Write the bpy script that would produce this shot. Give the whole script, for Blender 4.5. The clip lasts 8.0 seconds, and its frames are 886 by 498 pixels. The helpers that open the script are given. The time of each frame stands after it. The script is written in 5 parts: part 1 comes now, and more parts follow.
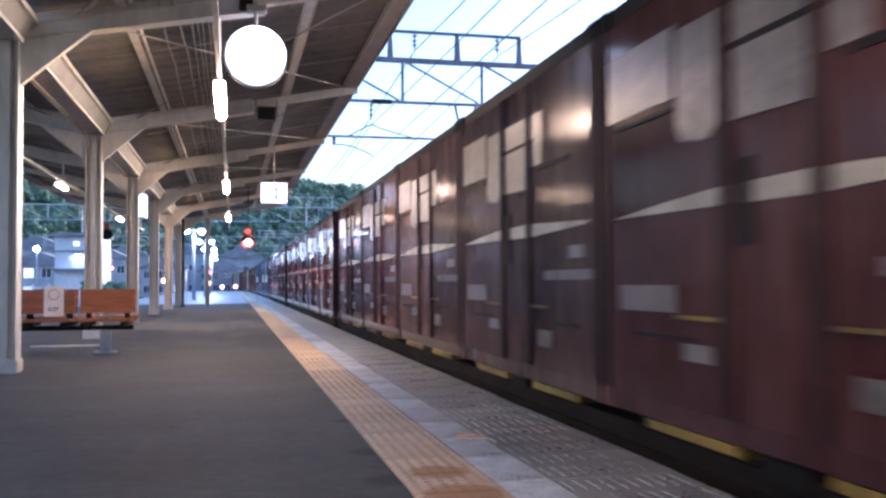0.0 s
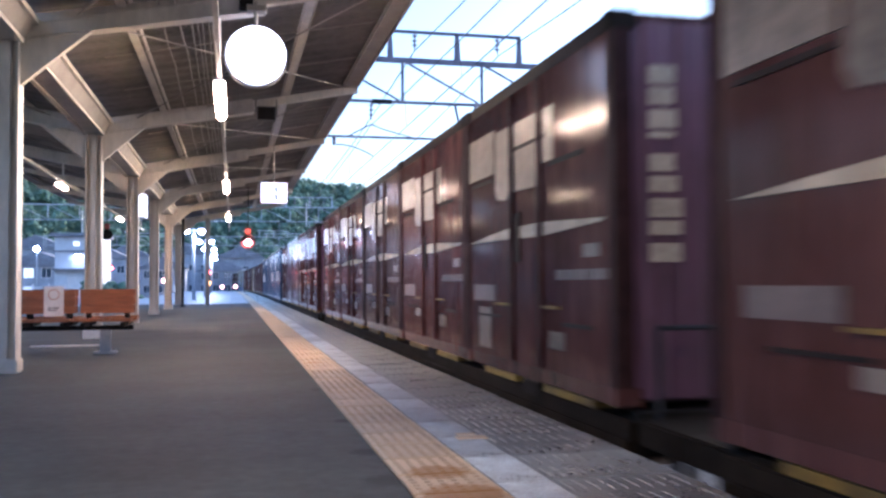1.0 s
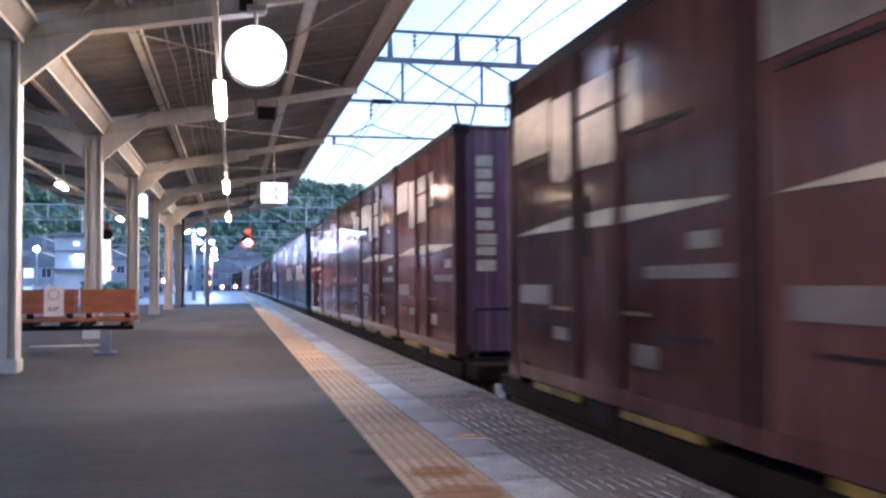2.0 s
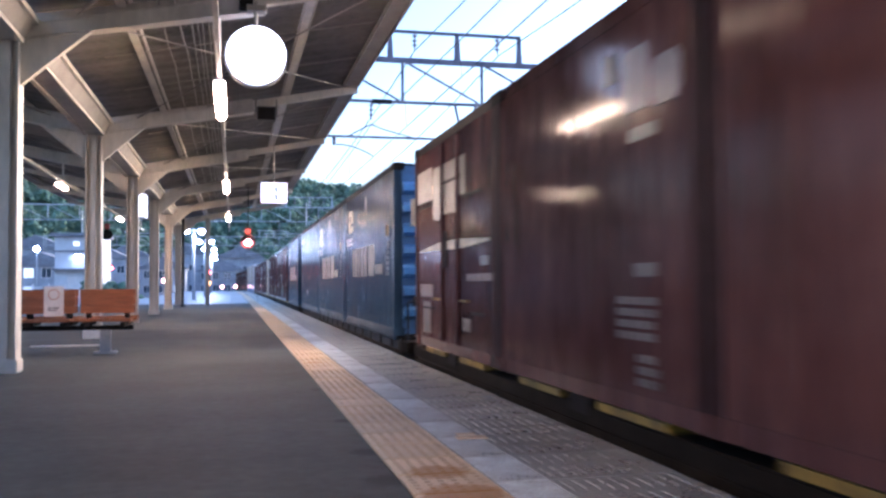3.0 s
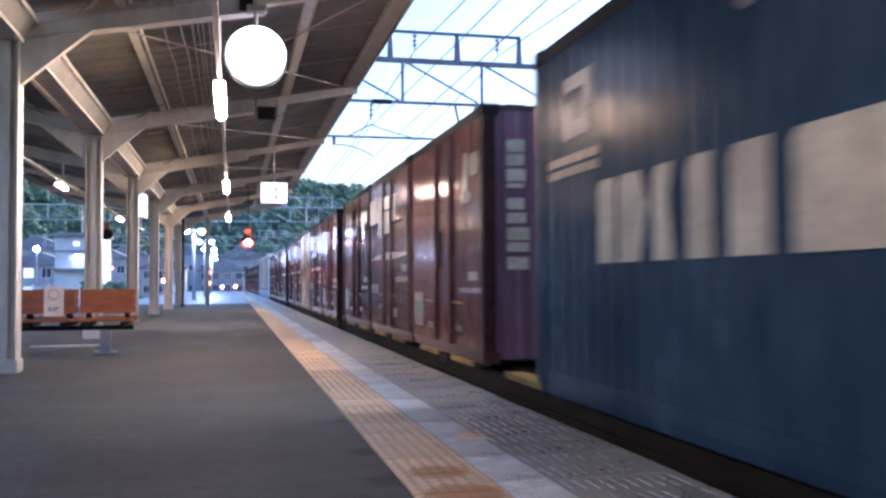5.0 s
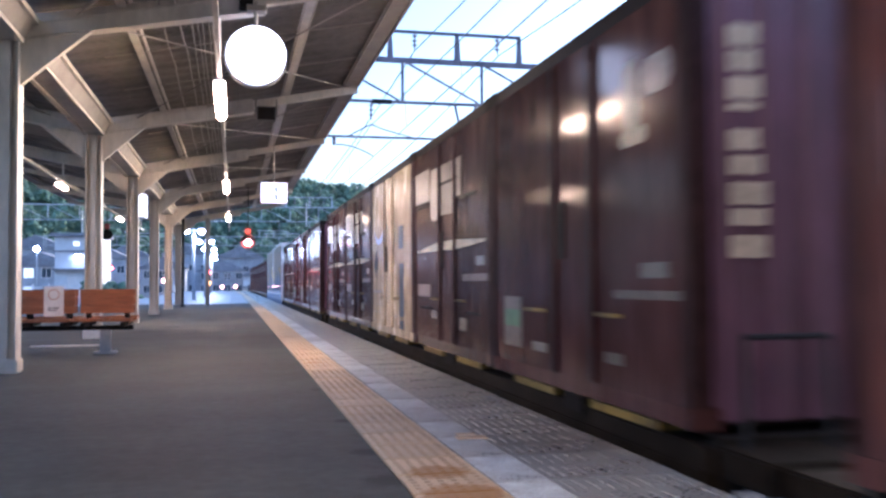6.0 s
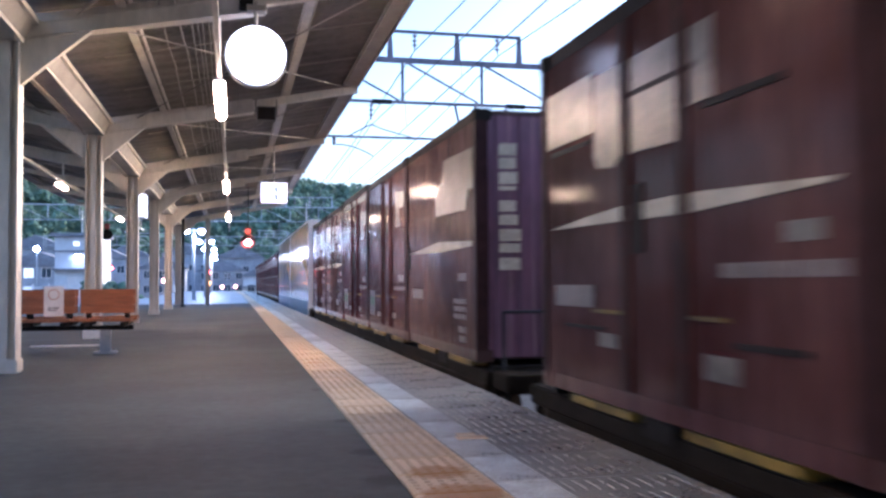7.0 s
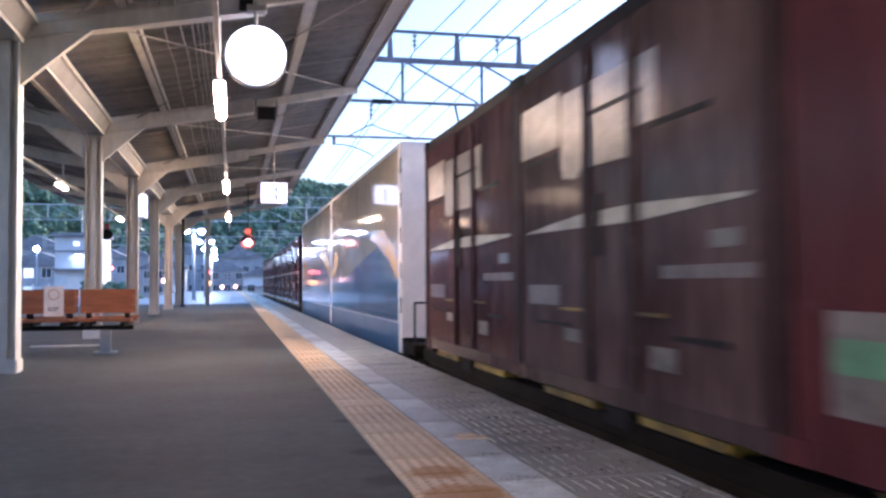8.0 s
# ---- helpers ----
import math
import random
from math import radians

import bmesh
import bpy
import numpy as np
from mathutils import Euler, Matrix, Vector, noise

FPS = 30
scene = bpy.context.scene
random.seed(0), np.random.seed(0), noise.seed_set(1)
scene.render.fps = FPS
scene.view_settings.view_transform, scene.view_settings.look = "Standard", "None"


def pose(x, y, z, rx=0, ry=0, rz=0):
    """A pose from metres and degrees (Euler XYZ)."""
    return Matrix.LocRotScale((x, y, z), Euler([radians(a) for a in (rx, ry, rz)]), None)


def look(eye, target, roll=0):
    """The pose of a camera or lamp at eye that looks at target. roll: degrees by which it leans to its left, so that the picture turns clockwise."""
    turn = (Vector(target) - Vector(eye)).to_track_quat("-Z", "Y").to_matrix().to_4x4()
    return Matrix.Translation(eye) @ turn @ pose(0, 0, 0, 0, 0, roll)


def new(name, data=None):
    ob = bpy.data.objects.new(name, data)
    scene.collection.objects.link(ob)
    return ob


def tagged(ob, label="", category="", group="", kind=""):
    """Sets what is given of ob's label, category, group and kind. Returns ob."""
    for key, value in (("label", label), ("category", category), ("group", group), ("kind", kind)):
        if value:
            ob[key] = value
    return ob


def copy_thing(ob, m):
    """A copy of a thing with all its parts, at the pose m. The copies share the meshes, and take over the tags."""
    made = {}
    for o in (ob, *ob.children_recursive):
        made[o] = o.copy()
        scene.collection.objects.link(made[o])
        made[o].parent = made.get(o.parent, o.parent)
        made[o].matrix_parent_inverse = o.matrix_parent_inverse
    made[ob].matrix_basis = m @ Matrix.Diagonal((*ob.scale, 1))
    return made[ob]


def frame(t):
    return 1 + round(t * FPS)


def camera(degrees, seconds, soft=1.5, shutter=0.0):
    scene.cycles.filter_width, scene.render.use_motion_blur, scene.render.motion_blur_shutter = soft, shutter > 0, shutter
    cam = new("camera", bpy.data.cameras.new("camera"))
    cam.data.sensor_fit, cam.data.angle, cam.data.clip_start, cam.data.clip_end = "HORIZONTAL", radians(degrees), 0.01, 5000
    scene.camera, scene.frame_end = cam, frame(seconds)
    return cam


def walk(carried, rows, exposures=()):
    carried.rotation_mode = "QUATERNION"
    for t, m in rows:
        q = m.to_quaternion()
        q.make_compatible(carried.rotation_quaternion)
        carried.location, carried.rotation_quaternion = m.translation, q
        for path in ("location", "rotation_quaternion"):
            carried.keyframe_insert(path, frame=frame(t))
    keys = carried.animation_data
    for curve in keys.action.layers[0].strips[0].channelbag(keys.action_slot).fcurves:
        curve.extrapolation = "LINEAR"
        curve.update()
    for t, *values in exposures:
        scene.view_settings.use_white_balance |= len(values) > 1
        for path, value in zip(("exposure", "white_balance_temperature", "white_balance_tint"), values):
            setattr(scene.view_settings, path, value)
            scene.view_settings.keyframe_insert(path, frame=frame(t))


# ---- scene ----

# ---------------- camera, on a low tripod on the platform ----------------
cam = camera(51.9, 8.0, soft=2.7, shutter=0.3)
EYE = Vector((-3.5675, 0.0, 0.9063))
YAW, TILT = 0.2271, 0.0368
AIM = EYE + Vector((math.sin(YAW) * math.cos(TILT), math.cos(YAW) * math.cos(TILT), math.sin(TILT)))
walk(cam, [(0.0, look(EYE, AIM, -0.35)), (8.0, look(EYE, AIM, -0.35))], exposures=[(0.0, 1.84, 4850, 19), (8.0, 1.84, 4850, 19)])

# ---------------- dusk sky ----------------
world = bpy.data.worlds.new("dusk_sky")
scene.world = world
world.use_nodes = True
wn = world.node_tree
sky = wn.nodes.new("ShaderNodeTexSky")
sky.sky_type = "NISHITA"
sky.sun_disc = False
sky.sun_elevation = radians(12)
sky.sun_rotation = radians(75)
sky.dust_density = 3.0
wn.links.new(sky.outputs[0], wn.nodes["Background"].inputs[0])
wn.nodes["Background"].inputs[1].default_value = 0.15

sun_data = bpy.data.lights.new("sun", "SUN")
sun_data.energy, sun_data.angle, sun_data.color = 0.5, radians(20), (1.0, 0.93, 0.85)
sun = new("sun", sun_data)
sun.matrix_world = look((0, 0, 40), (-30 * math.sin(radians(75)), -30 * math.cos(radians(75)), 34))

# ---------------- helpers ----------------
def box(bm, x0, x1, y0, y1, z0, z1):
    vs = [bm.verts.new((x, y, z)) for x in (x0, x1) for y in (y0, y1) for z in (z0, z1)]
    for q in ((0, 1, 3, 2), (4, 6, 7, 5), (0, 4, 5, 1), (2, 3, 7, 6), (0, 2, 6, 4), (1, 5, 7, 3)):
        bm.faces.new([vs[i] for i in q])
    return vs


def beam(bm, a, b, w, h, up=(0, 0, 1)):
    """A bar of w by h from a to b."""
    a, b = Vector(a), Vector(b)
    d = (b - a).normalized()
    side = d.cross(Vector(up))
    if side.length < 1e-4:
        side = d.cross(Vector((0, 1, 0)))
    side.normalize()
    u = side.cross(d)
    vs = []
    for p in (a, b):
        for i, j in ((-1, -1), (1, -1), (1, 1), (-1, 1)):
            vs.append(bm.verts.new(p + side * (i * w / 2) + u * (j * h / 2)))
    for q in ((3, 2, 1, 0), (4, 5, 6, 7), (0, 1, 5, 4), (1, 2, 6, 5), (2, 3, 7, 6), (3, 0, 4, 7)):
        bm.faces.new([vs[i] for i in q])
    return vs


def rod(bm, a, b, r, n=10, r2=None):
    a, b = Vector(a), Vector(b)
    m = Matrix.Translation((a + b) / 2) @ (b - a).to_track_quat("Z", "Y").to_matrix().to_4x4()
    bmesh.ops.create_cone(bm, cap_ends=True, segments=n, radius1=r, radius2=r if r2 is None else r2, depth=(b - a).length, matrix=m)


def finish(name, bm, material, smooth=False, bevel=0.0):
    if bevel:
        bmesh.ops.bevel(bm, geom=list(bm.edges), offset=bevel, segments=2, affect="EDGES", clamp_overlap=True)
    bmesh.ops.recalc_face_normals(bm, faces=bm.faces)
    me = bpy.data.meshes.new(name)
    bm.to_mesh(me)
    bm.free()
    for m in material if isinstance(material, (list, tuple)) else (material,):
        me.materials.append(m)
    if smooth:
        for f in me.polygons:
            f.use_smooth = True
    return new(name, me)


def part(name, bm, material, parent, label="", smooth=False, bevel=0.0):
    ob = finish(name, bm, material, smooth, bevel)
    ob.parent = parent
    if label:
        tagged(ob, label)
    return ob


def thing(name, label, category, group="", kind="", m=None):
    ob = new(name)
    ob.empty_display_size = 0.2
    if m is not None:
        ob.matrix_basis = m
    return tagged(ob, label, category, group, kind)


# ---------------- materials ----------------
def mat(name, colour, rough=0.6, metal=0.0, var=0.25, scale=3.0, bump=0.0, fine=40.0, tint=None, stretch=(1, 1, 1), spec=0.5, rvar=0.0, streak=0.0):
    """Painted or mineral surface: base colour varied at two scales, with fine relief."""
    m = bpy.data.materials.new(name)
    m.use_nodes = True
    nt = m.node_tree
    b = nt.nodes["Principled BSDF"]
    b.inputs["Roughness"].default_value = rough
    b.inputs["Metallic"].default_value = metal
    b.inputs["Specular IOR Level"].default_value = spec
    co = nt.nodes.new("ShaderNodeTexCoord")
    mp = nt.nodes.new("ShaderNodeMapping")
    mp.inputs["Scale"].default_value = stretch
    nt.links.new(co.outputs["Object"], mp.inputs[0])
    n1 = nt.nodes.new("ShaderNodeTexNoise")
    n1.inputs["Scale"].default_value = scale
    n1.inputs["Detail"].default_value = 6
    n1.inputs["Roughness"].default_value = 0.65
    n2 = nt.nodes.new("ShaderNodeTexNoise")
    n2.inputs["Scale"].default_value = fine
    n2.inputs["Detail"].default_value = 4
    for n in (n1, n2):
        nt.links.new(mp.outputs[0], n.inputs["Vector"])
    add = nt.nodes.new("ShaderNodeMath")
    add.operation = "MULTIPLY_ADD"
    nt.links.new(n2.outputs[0], add.inputs[0])
    add.inputs[1].default_value = 0.4
    nt.links.new(n1.outputs[0], add.inputs[2])
    ramp = nt.nodes.new("ShaderNodeValToRGB")
    c = Vector(colour)
    t = Vector(tint) if tint else c * (1 + var)
    ramp.color_ramp.elements[0].position = 0.53
    ramp.color_ramp.elements[1].position = 0.87
    ramp.color_ramp.elements[0].color = (*(c * (1 - var)), 1)
    ramp.color_ramp.elements[1].color = (*t, 1)
    nt.links.new(add.outputs[0], ramp.inputs[0])
    out = ramp.outputs[0]
    if streak:
        # dull rain-washed streaks running down the sheet
        run_down = nt.nodes.new("ShaderNodeMapping")
        run_down.inputs["Scale"].default_value = (1, 5, 0.35)
        nt.links.new(co.outputs["Object"], run_down.inputs[0])
        ns = nt.nodes.new("ShaderNodeTexNoise")
        ns.inputs["Scale"].default_value = 2.2
        ns.inputs["Detail"].default_value = 7
        ns.inputs["Roughness"].default_value = 0.7
        nt.links.new(run_down.outputs[0], ns.inputs["Vector"])
        ms = nt.nodes.new("ShaderNodeMapRange")
        ms.inputs["From Min"].default_value, ms.inputs["From Max"].default_value = 0.42, 0.68
        ms.inputs["To Min"].default_value, ms.inputs["To Max"].default_value = 0.0, streak
        nt.links.new(ns.outputs[0], ms.inputs[0])
        mx = nt.nodes.new("ShaderNodeMix")
        mx.data_type = "RGBA"
        nt.links.new(ms.outputs[0], mx.inputs["Factor"])
        nt.links.new(out, mx.inputs["A"])
        mx.inputs["B"].default_value = (*(c * 0.35), 1)
        out = mx.outputs["Result"]
    info = nt.nodes.new("ShaderNodeObjectInfo")
    hsv = nt.nodes.new("ShaderNodeHueSaturation")
    mr = nt.nodes.new("ShaderNodeMapRange")
    mr.inputs["To Min"].default_value = 1 - var * 0.5
    mr.inputs["To Max"].default_value = 1 + var * 0.5
    nt.links.new(info.outputs["Random"], mr.inputs[0])
    nt.links.new(mr.outputs[0], hsv.inputs["Value"])
    nt.links.new(out, hsv.inputs["Color"])
    nt.links.new(hsv.outputs[0], b.inputs["Base Color"])
    if rvar:
        rr = nt.nodes.new("ShaderNodeMapRange")
        rr.inputs["From Min"].default_value, rr.inputs["From Max"].default_value = 0.4, 1.0
        rr.inputs["To Min"].default_value, rr.inputs["To Max"].default_value = max(0.03, rough - rvar), min(1, rough + rvar)
        nt.links.new(add.outputs[0], rr.inputs[0])
        nt.links.new(rr.outputs[0], b.inputs["Roughness"])
    if bump:
        bp = nt.nodes.new("ShaderNodeBump")
        bp.inputs["Strength"].default_value = bump
        bp.inputs["Distance"].default_value = 0.01
        nt.links.new(add.outputs[0], bp.inputs["Height"])
        nt.links.new(bp.outputs[0], b.inputs["Normal"])
    return m


def glow(name, colour, strength):
    m = bpy.data.materials.new(name)
    m.use_nodes = True
    nt = m.node_tree
    nt.nodes.remove(nt.nodes["Principled BSDF"])
    e = nt.nodes.new("ShaderNodeEmission")
    e.inputs[0].default_value = (*colour, 1)
    e.inputs[1].default_value = strength
    nt.links.new(e.outputs[0], nt.nodes["Material Output"].inputs[0])
    return m


M_ASPHALT = mat("asphalt", (0.035, 0.041, 0.041), 0.8, var=0.65, scale=0.45, bump=0.4, fine=11, rvar=0.1)
M_CONCRETE = mat("platform_concrete", (0.42, 0.46, 0.475), 0.36, var=0.55, scale=2.6, bump=0.3, fine=60, rvar=0.2)
M_SLAB = mat("wet_edge_slab", (0.160, 0.172, 0.172), 0.34, var=0.6, scale=1.4, bump=0.2, fine=40, rvar=0.2)
M_OPEN = mat("sky_paled_wet_concrete", (0.27, 0.29, 0.33), 0.45, var=0.45, scale=0.4, bump=0.2, fine=30, rvar=0.15)
M_RIB = mat("worn_rib", (0.32, 0.33, 0.32), 0.5, var=0.5, scale=2.5, fine=30, rvar=0.15)
M_TACTILE = mat("tactile_tile", (0.62, 0.455, 0.265), 0.48, var=0.25, scale=2.2, bump=0.2, fine=60, tint=(0.70, 0.54, 0.34))
M_STUD = mat("grimy_tactile_stud", (0.47, 0.335, 0.19), 0.5, var=0.35, scale=2, fine=30)
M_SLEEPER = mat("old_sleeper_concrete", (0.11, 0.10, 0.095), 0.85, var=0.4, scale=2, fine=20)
M_BALLAST = mat("ballast", (0.07, 0.058, 0.05), 0.9, var=0.5, scale=8, bump=1.0, fine=25)
M_RAIL = mat("rail_steel", (0.14, 0.11, 0.09), 0.6, metal=0.5, var=0.3)
M_STEEL = mat("cream_painted_steel", (0.59, 0.54, 0.475), 0.5, var=0.18, scale=1.5, fine=14, stretch=(1, 1, 0.4))
M_FOOT = mat("white_foot_paint", (0.75, 0.74, 0.7), 0.6, var=0.15)
M_ROOF = mat("roof_sheet", (0.17, 0.155, 0.14), 0.75, var=0.35, scale=0.8, fine=12)
M_MAROON = mat("maroon_paint", (0.100, 0.036, 0.036), 0.12, var=0.45, scale=1.2, fine=9, stretch=(1, 1, 0.3), rvar=0.05, tint=(0.142, 0.074, 0.068), bump=0.03, spec=0.09, streak=0.6)
M_OLDMAROON = mat("weathered_maroon_paint", (0.098, 0.054, 0.052), 0.14, var=0.5, scale=1.2, fine=9, stretch=(1, 1, 0.3), rvar=0.05, tint=(0.148, 0.099, 0.089), bump=0.03, spec=0.09, streak=0.6)
M_RED = mat("dull_red_paint", (0.092, 0.026, 0.029), 0.24, spec=0.1, var=0.35, scale=1.2, fine=9, stretch=(1, 1, 0.3), rvar=0.1, streak=0.5)
M_POST = mat("dark_corner_steel", (0.034, 0.016, 0.017), 0.6, spec=0.1, var=0.4, scale=2, fine=12)
M_PURPLE = mat("plum_end_paint", (0.118, 0.052, 0.090), 0.5, var=0.35, scale=1.5, fine=10, stretch=(1, 1, 0.4), streak=0.5)
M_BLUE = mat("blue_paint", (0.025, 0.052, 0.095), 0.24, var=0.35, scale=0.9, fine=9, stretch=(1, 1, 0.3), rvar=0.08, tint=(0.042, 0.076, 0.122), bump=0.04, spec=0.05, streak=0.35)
# Two blues of one paint: recess shade and rib light put into colour.
M_BLUE_RECESS = mat("recess_shade_blue", (0.048, 0.130, 0.30), 0.5, var=0.3, scale=1.5, fine=10)
M_BLUE_END = mat("lit_rib_blue", (0.065, 0.185, 0.44), 0.42, var=0.25, scale=1.5, fine=10)
M_CREAM = mat("cream_paint", (0.62, 0.51, 0.35), 0.25, spec=0.2, var=0.5, scale=1.6, fine=8, stretch=(1, 1, 0.35), tint=(0.74, 0.63, 0.46), rvar=0.1, streak=0.5)
M_SILVER = mat("polished_silver_panel", (0.44, 0.40, 0.34), 0.055, metal=0.0, var=0.1, scale=1.0, fine=8)
M_WAVE = mat("glossy_blue_wave", (0.035, 0.15, 0.36), 0.07, spec=0.35, var=0.15, scale=1.0, fine=8)
M_SWOOSH = mat("glossy_yellow_swoosh", (0.72, 0.43, 0.03), 0.2, spec=0.2, var=0.15)
M_ENDWHITE = mat("white_end_frame", (0.72, 0.70, 0.72), 0.45, var=0.12, scale=2)
M_NAVY = mat("navy_skirt", (0.03, 0.105, 0.24), 0.3, var=0.2)
M_WHITE = mat("white_marking", (0.41, 0.365, 0.275), 0.45, var=0.3, scale=3, fine=25, tint=(0.51, 0.46, 0.355))
M_PALE = mat("faded_marking", (0.140, 0.122, 0.103), 0.35, var=0.45, scale=2.5, fine=20, tint=(0.195, 0.172, 0.146))
M_FAINT = mat("ghost_marking", (0.10, 0.11, 0.13), 0.45, var=0.3, scale=3, fine=25)
M_DIM = mat("dim_marking", (0.125, 0.100, 0.094), 0.4, var=0.3, scale=3, fine=25)
M_STICKER = mat("green_sticker", (0.10, 0.22, 0.12), 0.5, var=0.3, scale=5)
M_NOTE = mat("paper", (0.62, 0.60, 0.58), 0.7, var=0.15, scale=5)
M_PRINT = mat("dark_print", (0.1, 0.09, 0.09), 0.6, var=0.2)
M_AMBERINK = mat("faint_orange_ink", (0.45, 0.25, 0.15), 0.7, var=0.1)
M_YELLOW = mat("yellow_paint", (0.20, 0.13, 0.016), 0.6, var=0.7, scale=3, fine=15)
M_DARK = mat("dark_iron", (0.012, 0.011, 0.010), 0.75, var=0.4, spec=0.12)
M_SILL = mat("slate_sill_paint", (0.020, 0.025, 0.032), 0.65, spec=0.15, var=0.35, scale=2, fine=15)
# Sill grime darkened further: the shade under the loads is put into colour.
M_SHADED_GRIME = mat("shaded_grime_brown", (0.014, 0.011, 0.008), 0.85, var=0.5, scale=2.5, fine=18, spec=0.1)
M_RUSTY = mat("rusted_flange", (0.040, 0.026, 0.015), 0.85, var=0.5, scale=2.5, fine=18, spec=0.15)
M_GREYSILL = mat("worn_grey_sill", (0.032, 0.036, 0.040), 0.7, spec=0.2, var=0.5, scale=2, fine=15)
M_PANEL = mat("faded_blue_panel", (0.018, 0.036, 0.072), 0.45, var=0.35, scale=3, fine=20, spec=0.2)
M_RUBBER = mat("dark_seal", (0.016, 0.013, 0.013), 0.6, spec=0.12, var=0.3)
M_WOOD = mat("bench_wood", (0.27, 0.095, 0.035), 0.4, var=0.3, scale=2, fine=25, stretch=(1, 8, 8))
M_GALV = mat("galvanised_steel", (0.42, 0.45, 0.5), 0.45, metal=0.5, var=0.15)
M_GANTRY_BACKLIT = mat("backlit_gantry_steel", (0.17, 0.155, 0.20), 0.6, var=0.3, scale=2)
M_WIRE = mat("cable", (0.035, 0.033, 0.045), 0.5, var=0.2)
M_CONDUIT = mat("conduit_paint", (0.30, 0.27, 0.24), 0.5, var=0.2)
M_INSUL = mat("porcelain", (0.20, 0.19, 0.25), 0.25, var=0.2)
# Bluer and paler than leaf green: the hill's haze is put into colour.
M_LEAF = mat("hazed_leaves", (0.100, 0.165, 0.120), 0.9, var=0.5, scale=0.12, fine=2.6, tint=(0.160, 0.235, 0.165), bump=1.0)
M_SOIL = mat("hill_soil", (0.07, 0.11, 0.06), 0.9, var=0.4, scale=0.1, fine=1)
M_HOUSE = mat("grey_render_wall", (0.36, 0.38, 0.44), 0.7, var=0.25, scale=0.6, fine=6)
M_WALL = mat("white_render_wall", (0.62, 0.64, 0.70), 0.7, var=0.12, scale=0.6, fine=6)
M_ROOFTILE = mat("grey_roof_tile", (0.19, 0.20, 0.24), 0.6, var=0.3, scale=1, fine=8)
M_GLASS = mat("dark_window_glass", (0.05, 0.07, 0.1), 0.1, var=0.1)
M_SIGNRED = mat("red_housing", (0.35, 0.05, 0.04), 0.5, var=0.2)
M_TUBE = glow("tube_light", (1.0, 0.61, 0.31), 64)
M_CLOCK = glow("clock_face_light", (1.0, 0.93, 0.94), 2.4)
M_SIGNLIT = glow("lit_sign_face", (1.0, 0.93, 0.95), 1.1)
M_POLELIT = glow("pole_lamp_light", (0.88, 0.90, 1.0), 80)
M_REDLIT = glow("red_lamp_light", (1.0, 0.10, 0.09), 5)
M_REDWHITE = glow("bright_red_lamp_light", (1.0, 0.45, 0.38), 4.5)
M_AMBER = glow("amber_lamp_light", (1.0, 0.35, 0.1), 4.5)
M_WINLIT = glow("lit_window", (0.9, 0.95, 1.0), 0.5)


def stains(m, spots, colour):
    """Ragged stains on the paving, by their place on the platform: spots of (x, y, radius)."""
    nt = m.node_tree
    b = nt.nodes["Principled BSDF"]
    base = b.inputs["Base Color"].links[0].from_socket
    geo = nt.nodes.new("ShaderNodeNewGeometry")
    noi = nt.nodes.new("ShaderNodeTexNoise")
    noi.inputs["Scale"].default_value = 30
    noi.inputs["Detail"].default_value = 6
    nt.links.new(geo.outputs["Position"], noi.inputs["Vector"])
    total = None
    for x, y, r in spots:
        sub = nt.nodes.new("ShaderNodeVectorMath")
        sub.operation = "DISTANCE"
        nt.links.new(geo.outputs["Position"], sub.inputs[0])
        sub.inputs[1].default_value = (x, y, 0)
        add = nt.nodes.new("ShaderNodeMath")
        add.operation = "MULTIPLY_ADD"
        nt.links.new(noi.outputs[0], add.inputs[0])
        add.inputs[1].default_value = 0.16
        nt.links.new(sub.outputs["Value"], add.inputs[2])
        mr = nt.nodes.new("ShaderNodeMapRange")
        mr.inputs["From Min"].default_value, mr.inputs["From Max"].default_value = r + 0.05, r + 0.10
        mr.inputs["To Min"].default_value, mr.inputs["To Max"].default_value = 0.95, 0.0
        nt.links.new(add.outputs[0], mr.inputs[0])
        if total is None:
            total = mr.outputs[0]
        else:
            mx = nt.nodes.new("ShaderNodeMath")
            mx.operation = "MAXIMUM"
            nt.links.new(total, mx.inputs[0])
            nt.links.new(mr.outputs[0], mx.inputs[1])
            total = mx.outputs[0]
    mix = nt.nodes.new("ShaderNodeMix")
    mix.data_type = "RGBA"
    nt.links.new(total, mix.inputs["Factor"])
    nt.links.new(base, mix.inputs["A"])
    mix.inputs["B"].default_value = (*colour, 1)
    nt.links.new(mix.outputs["Result"], b.inputs["Base Color"])


RUST = ((-2.61, 4.27, 0.15), (-2.60, 3.80, 0.19), (-2.66, 10.5, 0.1))
stains(M_TACTILE, RUST, (0.33, 0.165, 0.035))
stains(M_STUD, RUST, (0.33, 0.165, 0.035))
stains(M_ASPHALT, ((-2.85, 4.89, 0.1), (-2.85, 6.03, 0.07), (-2.86, 4.17, 0.12), (-2.87, 7.84, 0.05)), (0.016, 0.018, 0.019))

# ---------------- line of the track ----------------
def bend(y):
    """Sideways shift of the curving line at y metres ahead."""
    return -max(0.0, y - 60.0) ** 2 / 4800.0


def heading(y):
    return math.degrees(math.atan(max(0.0, y - 60.0) / 2400.0))


